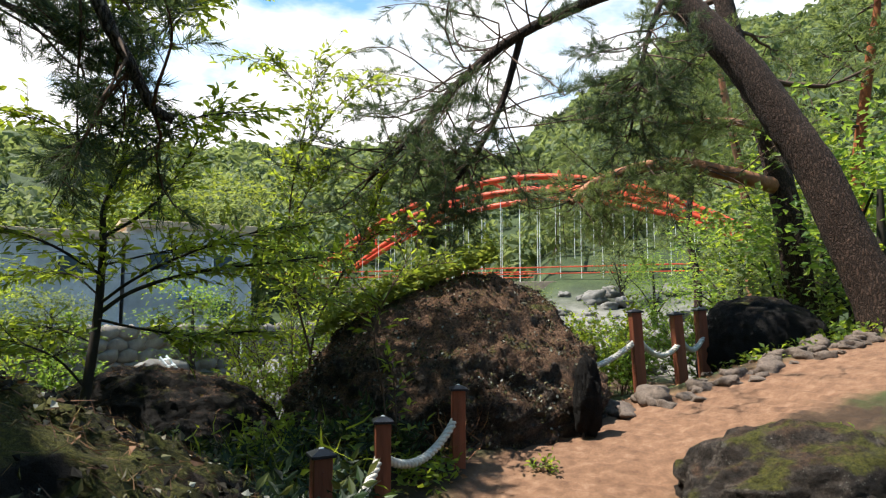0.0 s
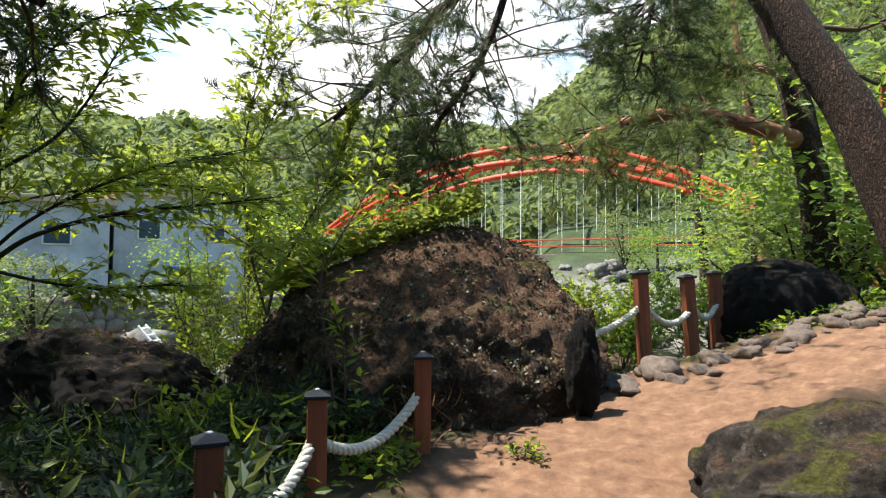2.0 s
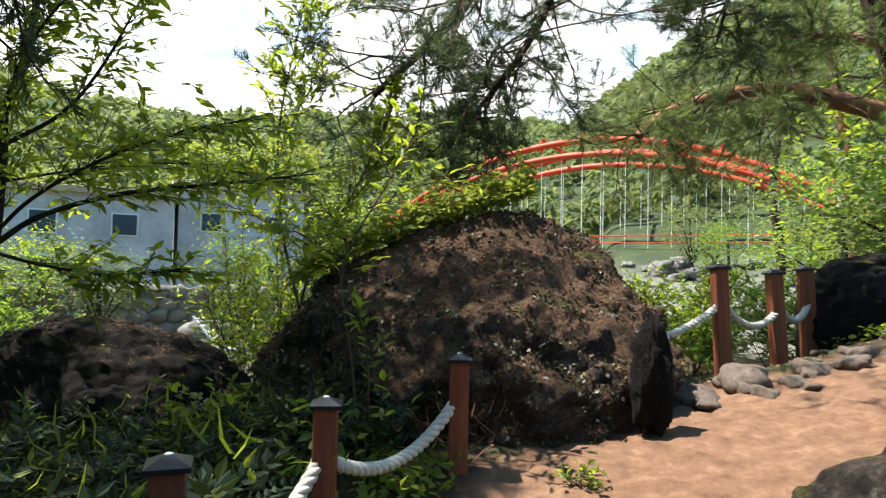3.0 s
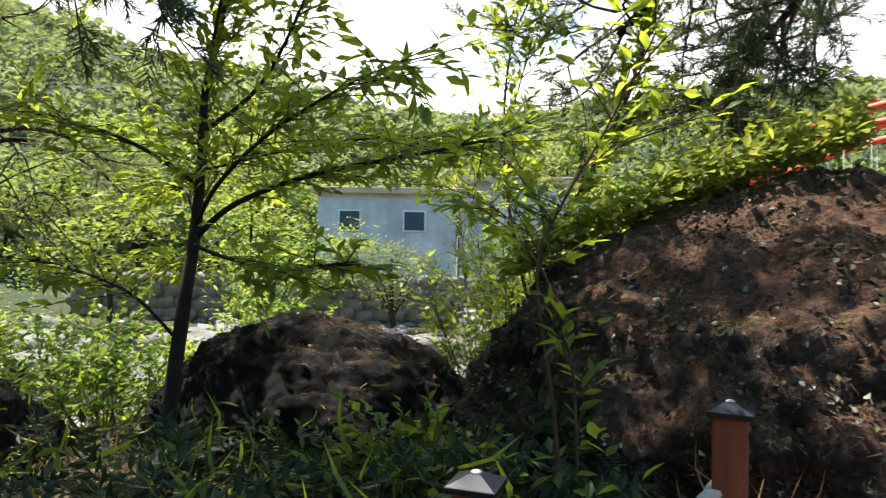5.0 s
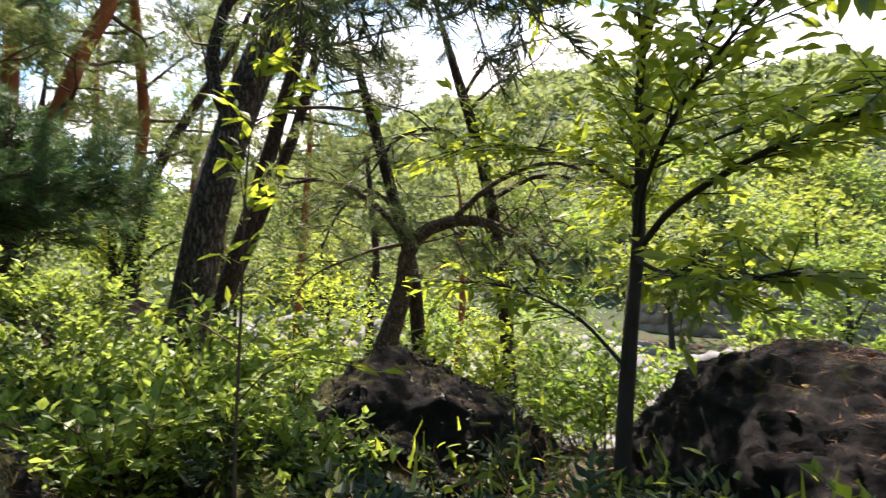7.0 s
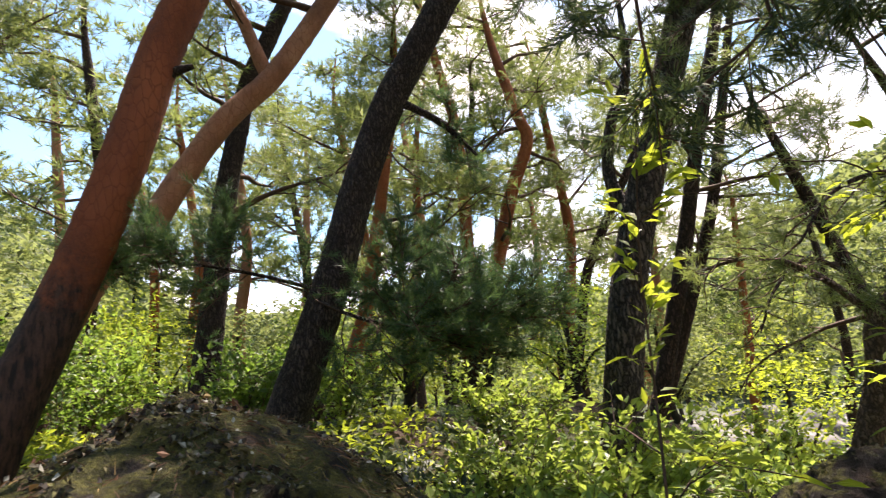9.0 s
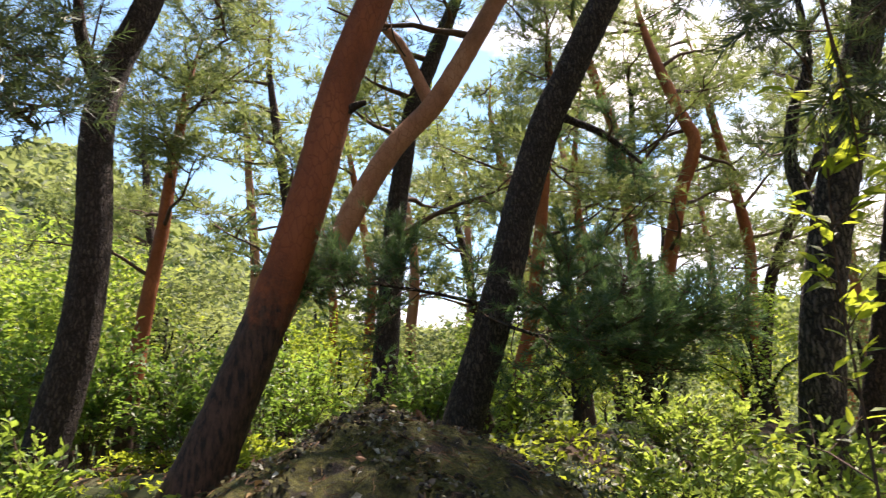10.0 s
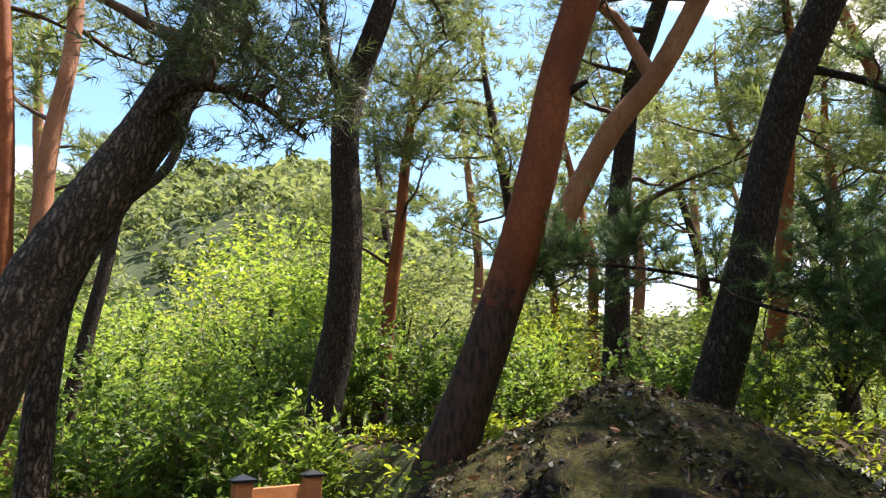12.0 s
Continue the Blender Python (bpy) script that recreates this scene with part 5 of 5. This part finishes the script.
undergrowth("ferns", "green leafy undergrowth below the rope fence, colour darkened for shade", M_FERN_SHADED, SPRAY, [(-3.2, -0.7, 4.6, 6.6, 400), (-2.4, -0.2, 5.9, 7.0, 200), (-5.2, -2.6, 3.6, 6.4, 160), (-1.2, -0.6, 3.0, 4.6, 160), (-7, -4, 1.5, 4.5, 800)], 201, (0.02, 0.5), (0.8, 1.5))
undergrowth("bamboo_grass", "long bamboo grass blades in the shade of the boulders", M_LEAF, blade_shape(0.34, 0.024), [(-3.4, -1.2, 5.2, 7.2, 90), (-5.0, -3.0, 4.4, 6.2, 70), (-1.6, -0.6, 4.6, 6.3, 40), (-8, -5, 2, 6, 200)], 202, (0.0, 0.55), (0.5, 1.2), 0.6)
undergrowth("ground_leaves", "scattered green leaves and seedlings in the hollow", M_LEAF, LEAF, [(-3.4, -0.8, 4.6, 7.0, 260), (-5.0, -2.8, 4.0, 6.2, 220), (-1.1, -0.3, 5.0, 6.4, 90)], 206, (0.05, 0.55), (0.6, 1.2), 0.2)
undergrowth("herbs", "small green herbs along the trail's edge", M_LEAF, LEAF_SMALL, [(0.75, 1.0, 6.0, 6.25, 60), (0.6, 1.3, 6.3, 6.9, 60), (-0.4, 0.3, 5.5, 6.2, 260), (1.8, 3.4, 4.2, 5.4, 700), (-2.0, 0.2, -3.0, 0.0, 1500), (-4.5, -2.5, -3.5, 0.5, 2200), (-6.5, -3.5, 0.3, 2.4, 2200), (4, 8, 8.2, 11, 1600)], 203, (0.0, 0.16), (0.7, 1.4))
undergrowth("fallen_leaves", "brown fallen leaves and litter on the ground", M_DEAD, LEAF_SMALL, [(-2.0, 3.0, 3.0, 8.0, 900), (-5, 1, -4, 3, 1600), (2, 7, 6, 10, 900), (-6, -1, 4, 8, 900)], 204, (0.005, 0.02), (0.5, 1.0), 0.05)
undergrowth("dry_twigs", "thin dry grass and twigs around the boulders", M_DEAD, blade_shape(0.3, 0.008), [(-5.5, -3.2, 4.2, 6.2, 400), (-2.4, -0.8, 5.4, 6.8, 250), (0.0, 1.6, 6.0, 6.8, 250)], 205, (0.0, 0.3), (0.5, 1.3), 0.5)


# ---- stones ----
STONES = [boulder_mesh("stone", (1, 0.75, 0.5), M_STONE, 20 + k, subdiv=3, lump=0.4, square=3.6) for k in range(4)]
g_ = np.random.default_rng(31)
for k in range(46):
    u = k / 45
    x_, y_ = 1.75 + 4.2 * u + g_.normal(0, 0.16), 7.62 + 0.75 * u + g_.normal(0, 0.28)
    s_ = g_.uniform(0.05, 0.16) * (1.7 if k % 5 == 0 else 1)
    ob = new("stone", STONES[k % 4])
    ob.matrix_world = pose(x_, y_, height(x_, y_) + s_ * 0.08, g_.uniform(-15, 15), g_.uniform(-15, 15), g_.uniform(0, 360)) @ Matrix.Scale(s_, 4)
    tagged(ob, "rough grey-brown stone bordering the dirt trail", "stone", "trail edging stones")
PALES = [boulder_mesh("river_boulder", (1, 0.8, 0.55), M_PALE, 40 + k, subdiv=3, lump=0.45, square=3.4) for k in range(4)]
for k in range(150):
    az_, r_ = g_.uniform(-29, -8), 12.5 + 30 * g_.uniform(0, 1) ** 1.3
    x_, y_ = -math.sin(radians(az_)) * r_, 3 + math.cos(radians(az_)) * r_
    s_ = (g_.uniform(0.2, 1.0) ** 2 * 0.5 + 0.1) * (0.6 + r_ / 45)
    ob = new("river_boulder", PALES[k % 4])
    ob.matrix_world = pose(x_, y_, height(x_, y_) + s_ * 0.2, g_.uniform(-12, 12), g_.uniform(-12, 12), g_.uniform(0, 360)) @ Matrix.Scale(s_, 4)
    tagged(ob, "pale sunlit boulder on the river bank below the bridge", "boulder", "river boulders")
for k in range(170):
    v_ = g_.uniform(12, 33)
    w_ = g_.uniform(-22, 26)
    x_, y_ = -0.684 * v_ + 0.73 * w_, 3 + 0.73 * v_ + 0.684 * w_
    s_ = g_.uniform(0.25, 1.0) ** 2 * 1.5 + 0.15
    ob = new("river_boulder", PALES[k % 4])
    ob.matrix_world = pose(x_, y_, height(x_, y_) + s_ * 0.15, g_.uniform(-12, 12), g_.uniform(-12, 12), g_.uniform(0, 360)) @ Matrix.Scale(s_, 4)
    tagged(ob, "pale washed boulder in the dry river bed", "boulder", "river boulders")


# ---- bench rail by the trail's start ----
def low_fence():
    thing = empty("wooden_fence", (-0.75, -0.1, 0.1), "low orange-brown wooden fence with dark post caps", "fence")
    a, b = Vector((-0.52, -0.15)), Vector((-1.1, -0.42))
    for p in (a, b):
        bm = box_bm(0.13, 0.13, 1.25, 0.008, (p.x + 0.75, p.y + 0.1, 0.275))
        part("post", bm, M_RAIL, thing)
        bm = cap_bm(0.175, 0.9)
        bmesh.ops.translate(bm, verts=bm.verts[:], vec=(p.x + 0.75, p.y + 0.1, 0))
        part("cap", bm, M_CAP, thing, "dark pyramid cap with a drip edge")
    mid, ang = (a + b) / 2, math.atan2(b.y - a.y, b.x - a.x)
    for z in (0.80, 0.45):
        bm = box_bm((b - a).length - 0.13, 0.05, 0.11, 0.006)
        bmesh.ops.transform(bm, verts=bm.verts[:], matrix=Matrix.Translation((mid.x + 0.75, mid.y + 0.1, z)) @ Matrix.Rotation(ang, 4, "Z"))
        part("rail", bm, M_RAIL, thing)


low_fence()


# ---- the red arch bridge ----
def bridge():
    a, b = np.array([26.8, 44.6, 3.4]), np.array([-12.2, 62.1, 3.4])
    along = (b - a) / np.linalg.norm(b - a)
    across = np.array([-along[1], along[0], 0])
    across /= np.linalg.norm(across)
    thing = empty("arch_bridge", tuple(a), "red steel arch bridge with white hangers over the river", "bridge")
    u = np.linspace(0, 1, 60)[:, None]
    rise = 8.4
    for side in (-1, 1):
        for low in (0, 1.1):
            line = a + (b - a) * u + across * side * 2.6 + np.array([0, 0, 1.0]) * ((rise - low) * 4 * u * (1 - u) + 0.1)
            bag = Bag()
            tube(bag, line, [0.25, 0.25], 6)
            part("arch_rib", bag.mesh("arch_rib", M_BRIDGE, a), M_BRIDGE, thing)
        for k in range(1, 26):
            w = k / 26
            p = a + (b - a) * w + across * side * 2.6
            top = p + np.array([0, 0, (rise - 1.1) * 4 * w * (1 - w) + 0.6])
            bag = Bag()
            tube(bag, np.array([p, (p + top) / 2, top]), [0.03, 0.03], 5)
            part("hanger", bag.mesh("hanger", M_HANGER, a), M_HANGER, thing)
            if k % 2:
                bag = Bag()
                tube(bag, np.array([top, top + [0, 0, 0.55], top + [0, 0, 1.1]]), [0.12, 0.12], 4)
                part("rib_strut", bag.mesh("rib_strut", M_BRIDGE, a), M_BRIDGE, thing)
    for k in range(3, 24, 3):
        w = k / 26
        p = a + (b - a) * w + np.array([0, 0, rise * 4 * w * (1 - w) + 0.6])
        bag = Bag()
        tube(bag, np.array([p - across * 2.6, p, p + across * 2.6]), [0.16, 0.16], 5)
        part("cross_brace", bag.mesh("cross_brace", M_BRIDGE, a), M_BRIDGE, thing)
    ang = math.atan2(along[1], along[0])
    length = float(np.linalg.norm(b - a))
    for nm, sx_, sy_, sz_, y_, z_, mt in (("deck", length + 20, 6.4, 0.7, 0, -0.35, M_DECK), ("rail", length + 20, 0.08, 0.1, 3.1, 1.1, M_BRIDGE), ("rail", length + 20, 0.08, 0.1, -3.1, 1.1, M_BRIDGE), ("rail", length + 20, 0.06, 0.08, 3.1, 0.6, M_BRIDGE), ("rail", length + 20, 0.06, 0.08, -3.1, 0.6, M_BRIDGE)):
        bm = box_bm(sx_, sy_, sz_, 0.02)
        m = Matrix.Translation(Vector((b - a) / 2)) @ Matrix.Rotation(ang, 4, "Z") @ Matrix.Translation((0, y_, z_))
        bmesh.ops.transform(bm, verts=bm.verts[:], matrix=m)
        part(nm, bm, mt, thing)


bridge()


# ---- the house across the river, its wall and a lamp post ----
def house():
    o = Vector((-22.0, 42.0, -0.9))
    thing = empty("house", o, "pale plastered house with a flat tan roof edge", "house")
    turn = Matrix.Rotation(radians(31), 4, "Z")

    def block(nm, sx_, sy_, sz_, x, y, z, mt, parent=thing, lab=""):
        bm = box_bm(sx_, sy_, sz_, 0.03)
        bmesh.ops.transform(bm, verts=bm.verts[:], matrix=turn @ Matrix.Translation((x, y, z)))
        return part(nm, bm, mt, parent, lab)
    block("wall", 9, 7, 6.8, -4.2, 0, 3.2, M_PLASTER)
    block("wall", 8, 7, 7.6, 4.6, 1.2, 3.7, M_PLASTER)
    block("roof", 9.8, 7.8, 0.4, -4.2, 0, 6.75, M_ROOF)
    block("roof", 8.8, 7.8, 0.5, 4.6, 1.2, 7.7, M_ROOF)
    for x, z in ((-6.6, 4.8), (-2.4, 4.8), (-6.6, 2.2)):
        w = block("window", 1.5, 0.12, 1.4, x, -3.53, z, M_HANGER)
        block("pane", 1.3, 0.05, 1.2, x, -3.6, z, M_GLASS, w)
    for x, z in ((2.6, 5.3), (6.6, 5.3), (6.6, 2.2)):
        w = block("window", 1.4, 0.12, 1.3, x, -2.33, z, M_HANGER)
        block("pane", 1.2, 0.05, 1.1, x, -2.4, z, M_GLASS, w)
    block("awning", 2.4, 1.6, 0.2, 5.0, -3.1, 2.9, M_BLUE, thing, "blue awning sheet")


house()


def stone_wall():
    thing = empty("stone_wall", (-20.5, 32.0, -2.6), "river retaining wall of rough grey stones", "wall", kind="structure")
    turn = Matrix.Rotation(radians(33), 4, "Z")
    bm = box_bm(34, 0.9, 3.2, 0.05, (0, 0.5, 1.3))
    bmesh.ops.transform(bm, verts=bm.verts[:], matrix=turn)
    part("backing", bm, M_DECK, thing)
    blocks = [boulder_mesh("stone", (0.52, 0.25, 0.38), M_WALLSTONE, 60 + k, subdiv=2, lump=0.5, square=4.0) for k in range(4)]
    g = np.random.default_rng(77)
    for r in range(5):
        for c in range(36):
            ob = new("stone", blocks[(r * 7 + c * 3) % 4])
            ob.parent = thing
            ob.matrix_local = turn @ pose(-16.6 + 0.95 * c + 0.4 * (r % 2) + g.normal(0, 0.06), 0.0 + 0.03 * r, 0.2 + 0.62 * r + g.normal(0, 0.05), 0, g.uniform(-20, 20), 0)


stone_wall()


def lamp_post(at, tall):
    thing = empty("lamp_post", at, "slim grey steel lamp post beside the road", "lamp post")
    bag = Bag()
    tube(bag, np.array([(0, 0, 0), (0, 0, tall / 2), (0, 0, tall)]), [0.14, 0.10], 10)
    part("pole", bag.mesh("pole", M_STEEL), M_STEEL, thing)
    part("lantern", box_bm(1.1, 0.3, 0.14, 0.03, (0.5, 0, tall)), M_STEEL, thing)


lamp_post((17.4, 36.0, 0.0), 8.3)


def white_stair():
    """A short white steel ladder stair on the far bank."""
    o = Vector((-9.7, 21.9, -1.2))
    thing = empty("steel_stair", o, "small white steel stair on the river bank", "stair")
    for y_ in (0.0, 0.5):
        bag = Bag()
        tube(bag, np.array([(0, y_, 1.0), (0.45, y_, 0.5), (0.9, y_, 0.0)]), [0.045, 0.045], 6)
        part("stringer", bag.mesh("stringer", M_HANGER), M_HANGER, thing)
    for k in range(5):
        part("tread", box_bm(0.2, 0.5, 0.04, 0.006, (0.09 + 0.18 * k, 0.25, 0.9 - 0.2 * k)), M_HANGER, thing)
    bag = Bag()
    tube(bag, np.array([(0.9, 0, 0.0), (1.3, 0, 0.0), (1.7, 0, 0.02)]), [0.045, 0.045], 6)
    part("landing_rail", bag.mesh("landing_rail", M_HANGER), M_HANGER, thing)


white_stair()
for x_, y_, z_, h_ in ((-7.24, 22.88, -1.2, 1.5), (-5.65, 23.3, -1.5, 1.1)):
    thing = empty("marker_pole", (x_, y_, z_), "thin white marker pole on the river bank", "pole", "marker poles")
    bag = Bag()
    tube(bag, np.array([(0, 0, -0.8), (0, 0, h_ / 2), (0, 0, h_)]), [0.035, 0.03], 8)
    part("pole", bag.mesh("pole", M_HANGER), M_HANGER, thing)


# ---- woods further off ----
def crown_mesh(name, rad, tall, clumps, per, leaf, material, seed, hollow=0.55):
    """Leaves in uneven clumps about a leaning crown."""
    g = np.random.default_rng(seed)
    c = g.normal(0, 1, (clumps, 3))
    c /= np.linalg.norm(c, axis=1)[:, None]
    c *= (hollow + (1 - hollow) * g.uniform(0, 1, clumps))[:, None] * np.array([rad, rad, tall / 2])
    c *= 1 + 0.25 * np.sin(c[:, :1] * 2 / rad + seed)
    pos = (c[:, None] + g.normal(0, 1, (clumps, per, 3)) * np.array([0.22 * rad, 0.22 * rad, 0.12 * rad])).reshape(-1, 3)
    dirs = g.normal(0, 1, pos.shape) * [1, 1, 0.4] + [0, 0, -0.15]
    bag = Bag()
    scatter(bag, leaf, pos, dirs, g.uniform(0.7, 1.3, len(pos)), g.normal(0, 0.7, len(pos)))
    return bag.mesh(name, material, smooth=False)


def wood_tree(rad, tall, trunk, material, seed, leaf, clumps, per, label):
    """A broadleaf tree: tapered trunk, limbs and a crown of leaves; made once at the origin's foot."""
    g = np.random.default_rng(seed)
    thing = empty("broadleaf_tree", (0, 0, 0), label, "tree", "woodland trees")
    bag = Bag()
    tube(bag, smooth_line([(0, 0, -0.5), (0.05, 0, trunk * 0.5), (0.12, 0.1, trunk), (0.1, 0.2, trunk + tall * 0.6)], 0.3), [0.16, 0.12, 0.05], 8, 0.06)
    part("trunk", bag.mesh("trunk", M_SAP), M_SAP, thing)
    for k in range(5):
        a = k * 1.26 + g.uniform(0, 0.6)
        e = np.array([math.cos(a) * rad * 0.8, math.sin(a) * rad * 0.8, trunk + tall * g.uniform(0.25, 0.6)])
        s = np.array([0.1, 0.08, trunk * g.uniform(0.7, 1.1)])
        bag = Bag()
        tube(bag, smooth_line([s, (s + e) / 2 + [0, 0, 0.3], e], 0.3), [0.06, 0.02], 5)
        part("limb", bag.mesh("limb", M_SAP), M_SAP, thing)
    cr = part("crown", crown_mesh("crown", rad, tall, clumps, per, leaf, material, seed), material, thing)
    cr.location = (0.1, 0.15, trunk + tall * 0.45)
    return thing


def plant(templates, places, seed):
    """Sets copies of the templates at places (x, y, size); the first ones are moved, not copied."""
    g = np.random.default_rng(seed)
    poses = [pose(x, y, height(x, y) - 0.1, 0, 0, g.uniform(0, 360)) @ Matrix.Scale(s, 4) for x, y, s in places]
    for k, m in enumerate(poses[len(templates):]):
        copy_thing(templates[k % len(templates)], m)
    for ob, m in zip(templates, poses):
        ob.matrix_world = m


def polar(az, r):
    return -math.sin(radians(az)) * r, 3 + math.cos(radians(az)) * r


g_ = np.random.default_rng(91)
D_MID, D_FAR = diamond(0.17, 0.09), diamond(0.32, 0.2)
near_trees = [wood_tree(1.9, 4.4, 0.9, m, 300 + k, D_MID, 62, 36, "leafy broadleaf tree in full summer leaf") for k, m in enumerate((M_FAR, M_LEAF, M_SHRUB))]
spots = [(*polar(az, r), s) for az, r, s in [
    (172, 12, 0.72), (160, 13, 0.75), (180, 10, 0.65), (151, 15, 0.7), (168, 17, 0.9), (176, 20, 1.05), (157, 21, 0.95), (142, 19, 0.7), (186, 15, 0.9), (195, 11, 1.0),
    (147, 25, 1.1), (-31, 14, 0.8), (-33, 18, 1.1), (-38, 14, 1.2), (-43, 12, 1.1), (-35, 26, 1.5), (84, 14, 0.7), (76, 15, 0.7), (92, 14, 0.65), (68, 12, 0.5),
    (66, 19, 0.75), (-4, 18, 0.5), (-26, 30, 0.85), (-20, 34, 0.9), (-8, 36, 0.9), (-2, 31, 0.8), (4, 36, 0.95), (9, 31, 0.8), (-29, 38, 1.0), (23, 35, 1.15),
    (34, 33, 1.1), (39, 36, 1.15), (45, 32, 1.1), (-17, 40, 1.0), (-5, 42, 1.0), (163, 12, 0.85), (166, 15, 1.15), (159, 17, 1.2), (162, 22, 1.6), (155, 13, 0.9),
    (170, 22, 1.5), (167, 11, 0.8), (66, 16, 0.7), (76, 22, 0.9), (-28, 33, 0.9), (-35, 12, 0.75), (-30, 24, 0.8), (98, 11, 0.5), (106, 10.5, 0.5), (114, 11, 0.55),
    (122, 12, 0.6), (130, 11.5, 0.55), (138, 12, 0.6), (112, 15, 0.7), (126, 16, 0.75), (102, 15, 0.7)]]
plant(near_trees, spots, 7)
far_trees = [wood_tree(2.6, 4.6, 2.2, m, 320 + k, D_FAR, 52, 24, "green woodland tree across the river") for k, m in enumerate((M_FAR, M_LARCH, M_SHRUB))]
spots = []
for k in range(120):
    az = g_.uniform(-45, 200)
    r = g_.uniform(34, 60) if -20 < az < 95 else g_.uniform(26, 60)
    x_, y_ = polar(az, r)
    if -30 < az < 12 or math.hypot(x_ + 22, y_ - 40) < 10 or abs((x_ - 7) * 0.41 + (y_ - 53) * 0.91) < 6:
        continue
    spots.append((x_, y_, g_.uniform(0.8, 1.6) * (0.5 if 92 < az < 142 else 1)))
plant(far_trees, spots, 8)

# pines of the grove behind, copied from two
grove = [pine([(0, 0, 0.0), (0.1, 0.1, 2.0), (-0.1, 0.3, 4.0), (0.2, 0.5, 6.5)], 0.16, 0.1, bk, "tall pine with an open flat crown in the far grove", 400 + k, boughs=12, bough_from=0.4, reach=2.1, extend=2.5, far=True, sub=6, twig=4, gap=0.2, pad=11, upper_bark=M_ORANGE) for k, bk in enumerate((M_RED, M_BARK_BROWN, M_ORANGE))]
spots = [(*polar(az, r), s) for az, r, s in [(100, 15, 1.0), (108, 13, 0.9), (113, 18, 1.1), (119, 15, 1.0), (125, 17, 1.0), (131, 14, 0.95), (136, 19, 1.2), (143, 12, 1.0), (95, 20, 1.1), (104, 24, 1.2), (117, 24, 1.2), (128, 25, 1.3), (88, 19, 0.9), (82, 22, 1.0), (148, 20, 1.3), (140, 26, 1.4), (110, 31, 1.4), (122, 33, 1.5), (98, 30, 1.3), (155, 17, 1.1), (-30, 21, 1.2), (-38, 19, 1.3), (-24, 28, 1.2), (188, 16, 1.2), (74, 20, 0.8)]]
plant(grove, spots, 9)


def far_woods():
    """Crowns of the forest that covers the mountains."""
    g = np.random.default_rng(17)
    bag = Bag()
    for n, r0, r1, k, grain in ((1700, 46, 105, 50, 0.5), (9000, 105, 295, 18, 0.85)):
        az = g.uniform(-50, 205, n)
        r = np.sqrt(g.uniform(r0 ** 2, r1 ** 2, n)) if r1 < 200 else r0 + (r1 - r0) * g.uniform(0, 1, n)
        x, y = -np.sin(np.radians(az)) * r, 3 + np.cos(np.radians(az)) * r
        side = (x - 7) * 0.41 + (y - 53) * 0.91
        keep = ((az > 12) | (az < -33) | (side > 4)) & (np.abs(side) > 4) & (np.hypot(x + 22, y - 42) > 11)
        x, y, r = x[keep], y[keep], r[keep]
        n = len(x)
        z = land(x, y)[0]
        size = g.uniform(1.6, 3.4, n) * (0.7 + r / 300)
        d = g.normal(0, 1, (n, k, 3))
        d[..., 2] = np.abs(d[..., 2])
        d /= np.linalg.norm(d, axis=2)[..., None]
        pos = np.stack([x, y, z + size * 0.3], -1)[:, None] + d * (size[:, None, None] * np.array([0.8, 0.8, 1.2])) * g.uniform(0.6, 1.1, (n, k, 1))
        tang = np.cross(d.reshape(-1, 3), g.normal(0, 1, (n * k, 3))) + [0, 0, -0.3]
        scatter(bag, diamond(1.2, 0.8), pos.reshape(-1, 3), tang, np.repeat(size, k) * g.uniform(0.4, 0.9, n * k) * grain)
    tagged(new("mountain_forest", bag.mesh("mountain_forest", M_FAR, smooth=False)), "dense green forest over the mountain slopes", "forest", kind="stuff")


far_woods()
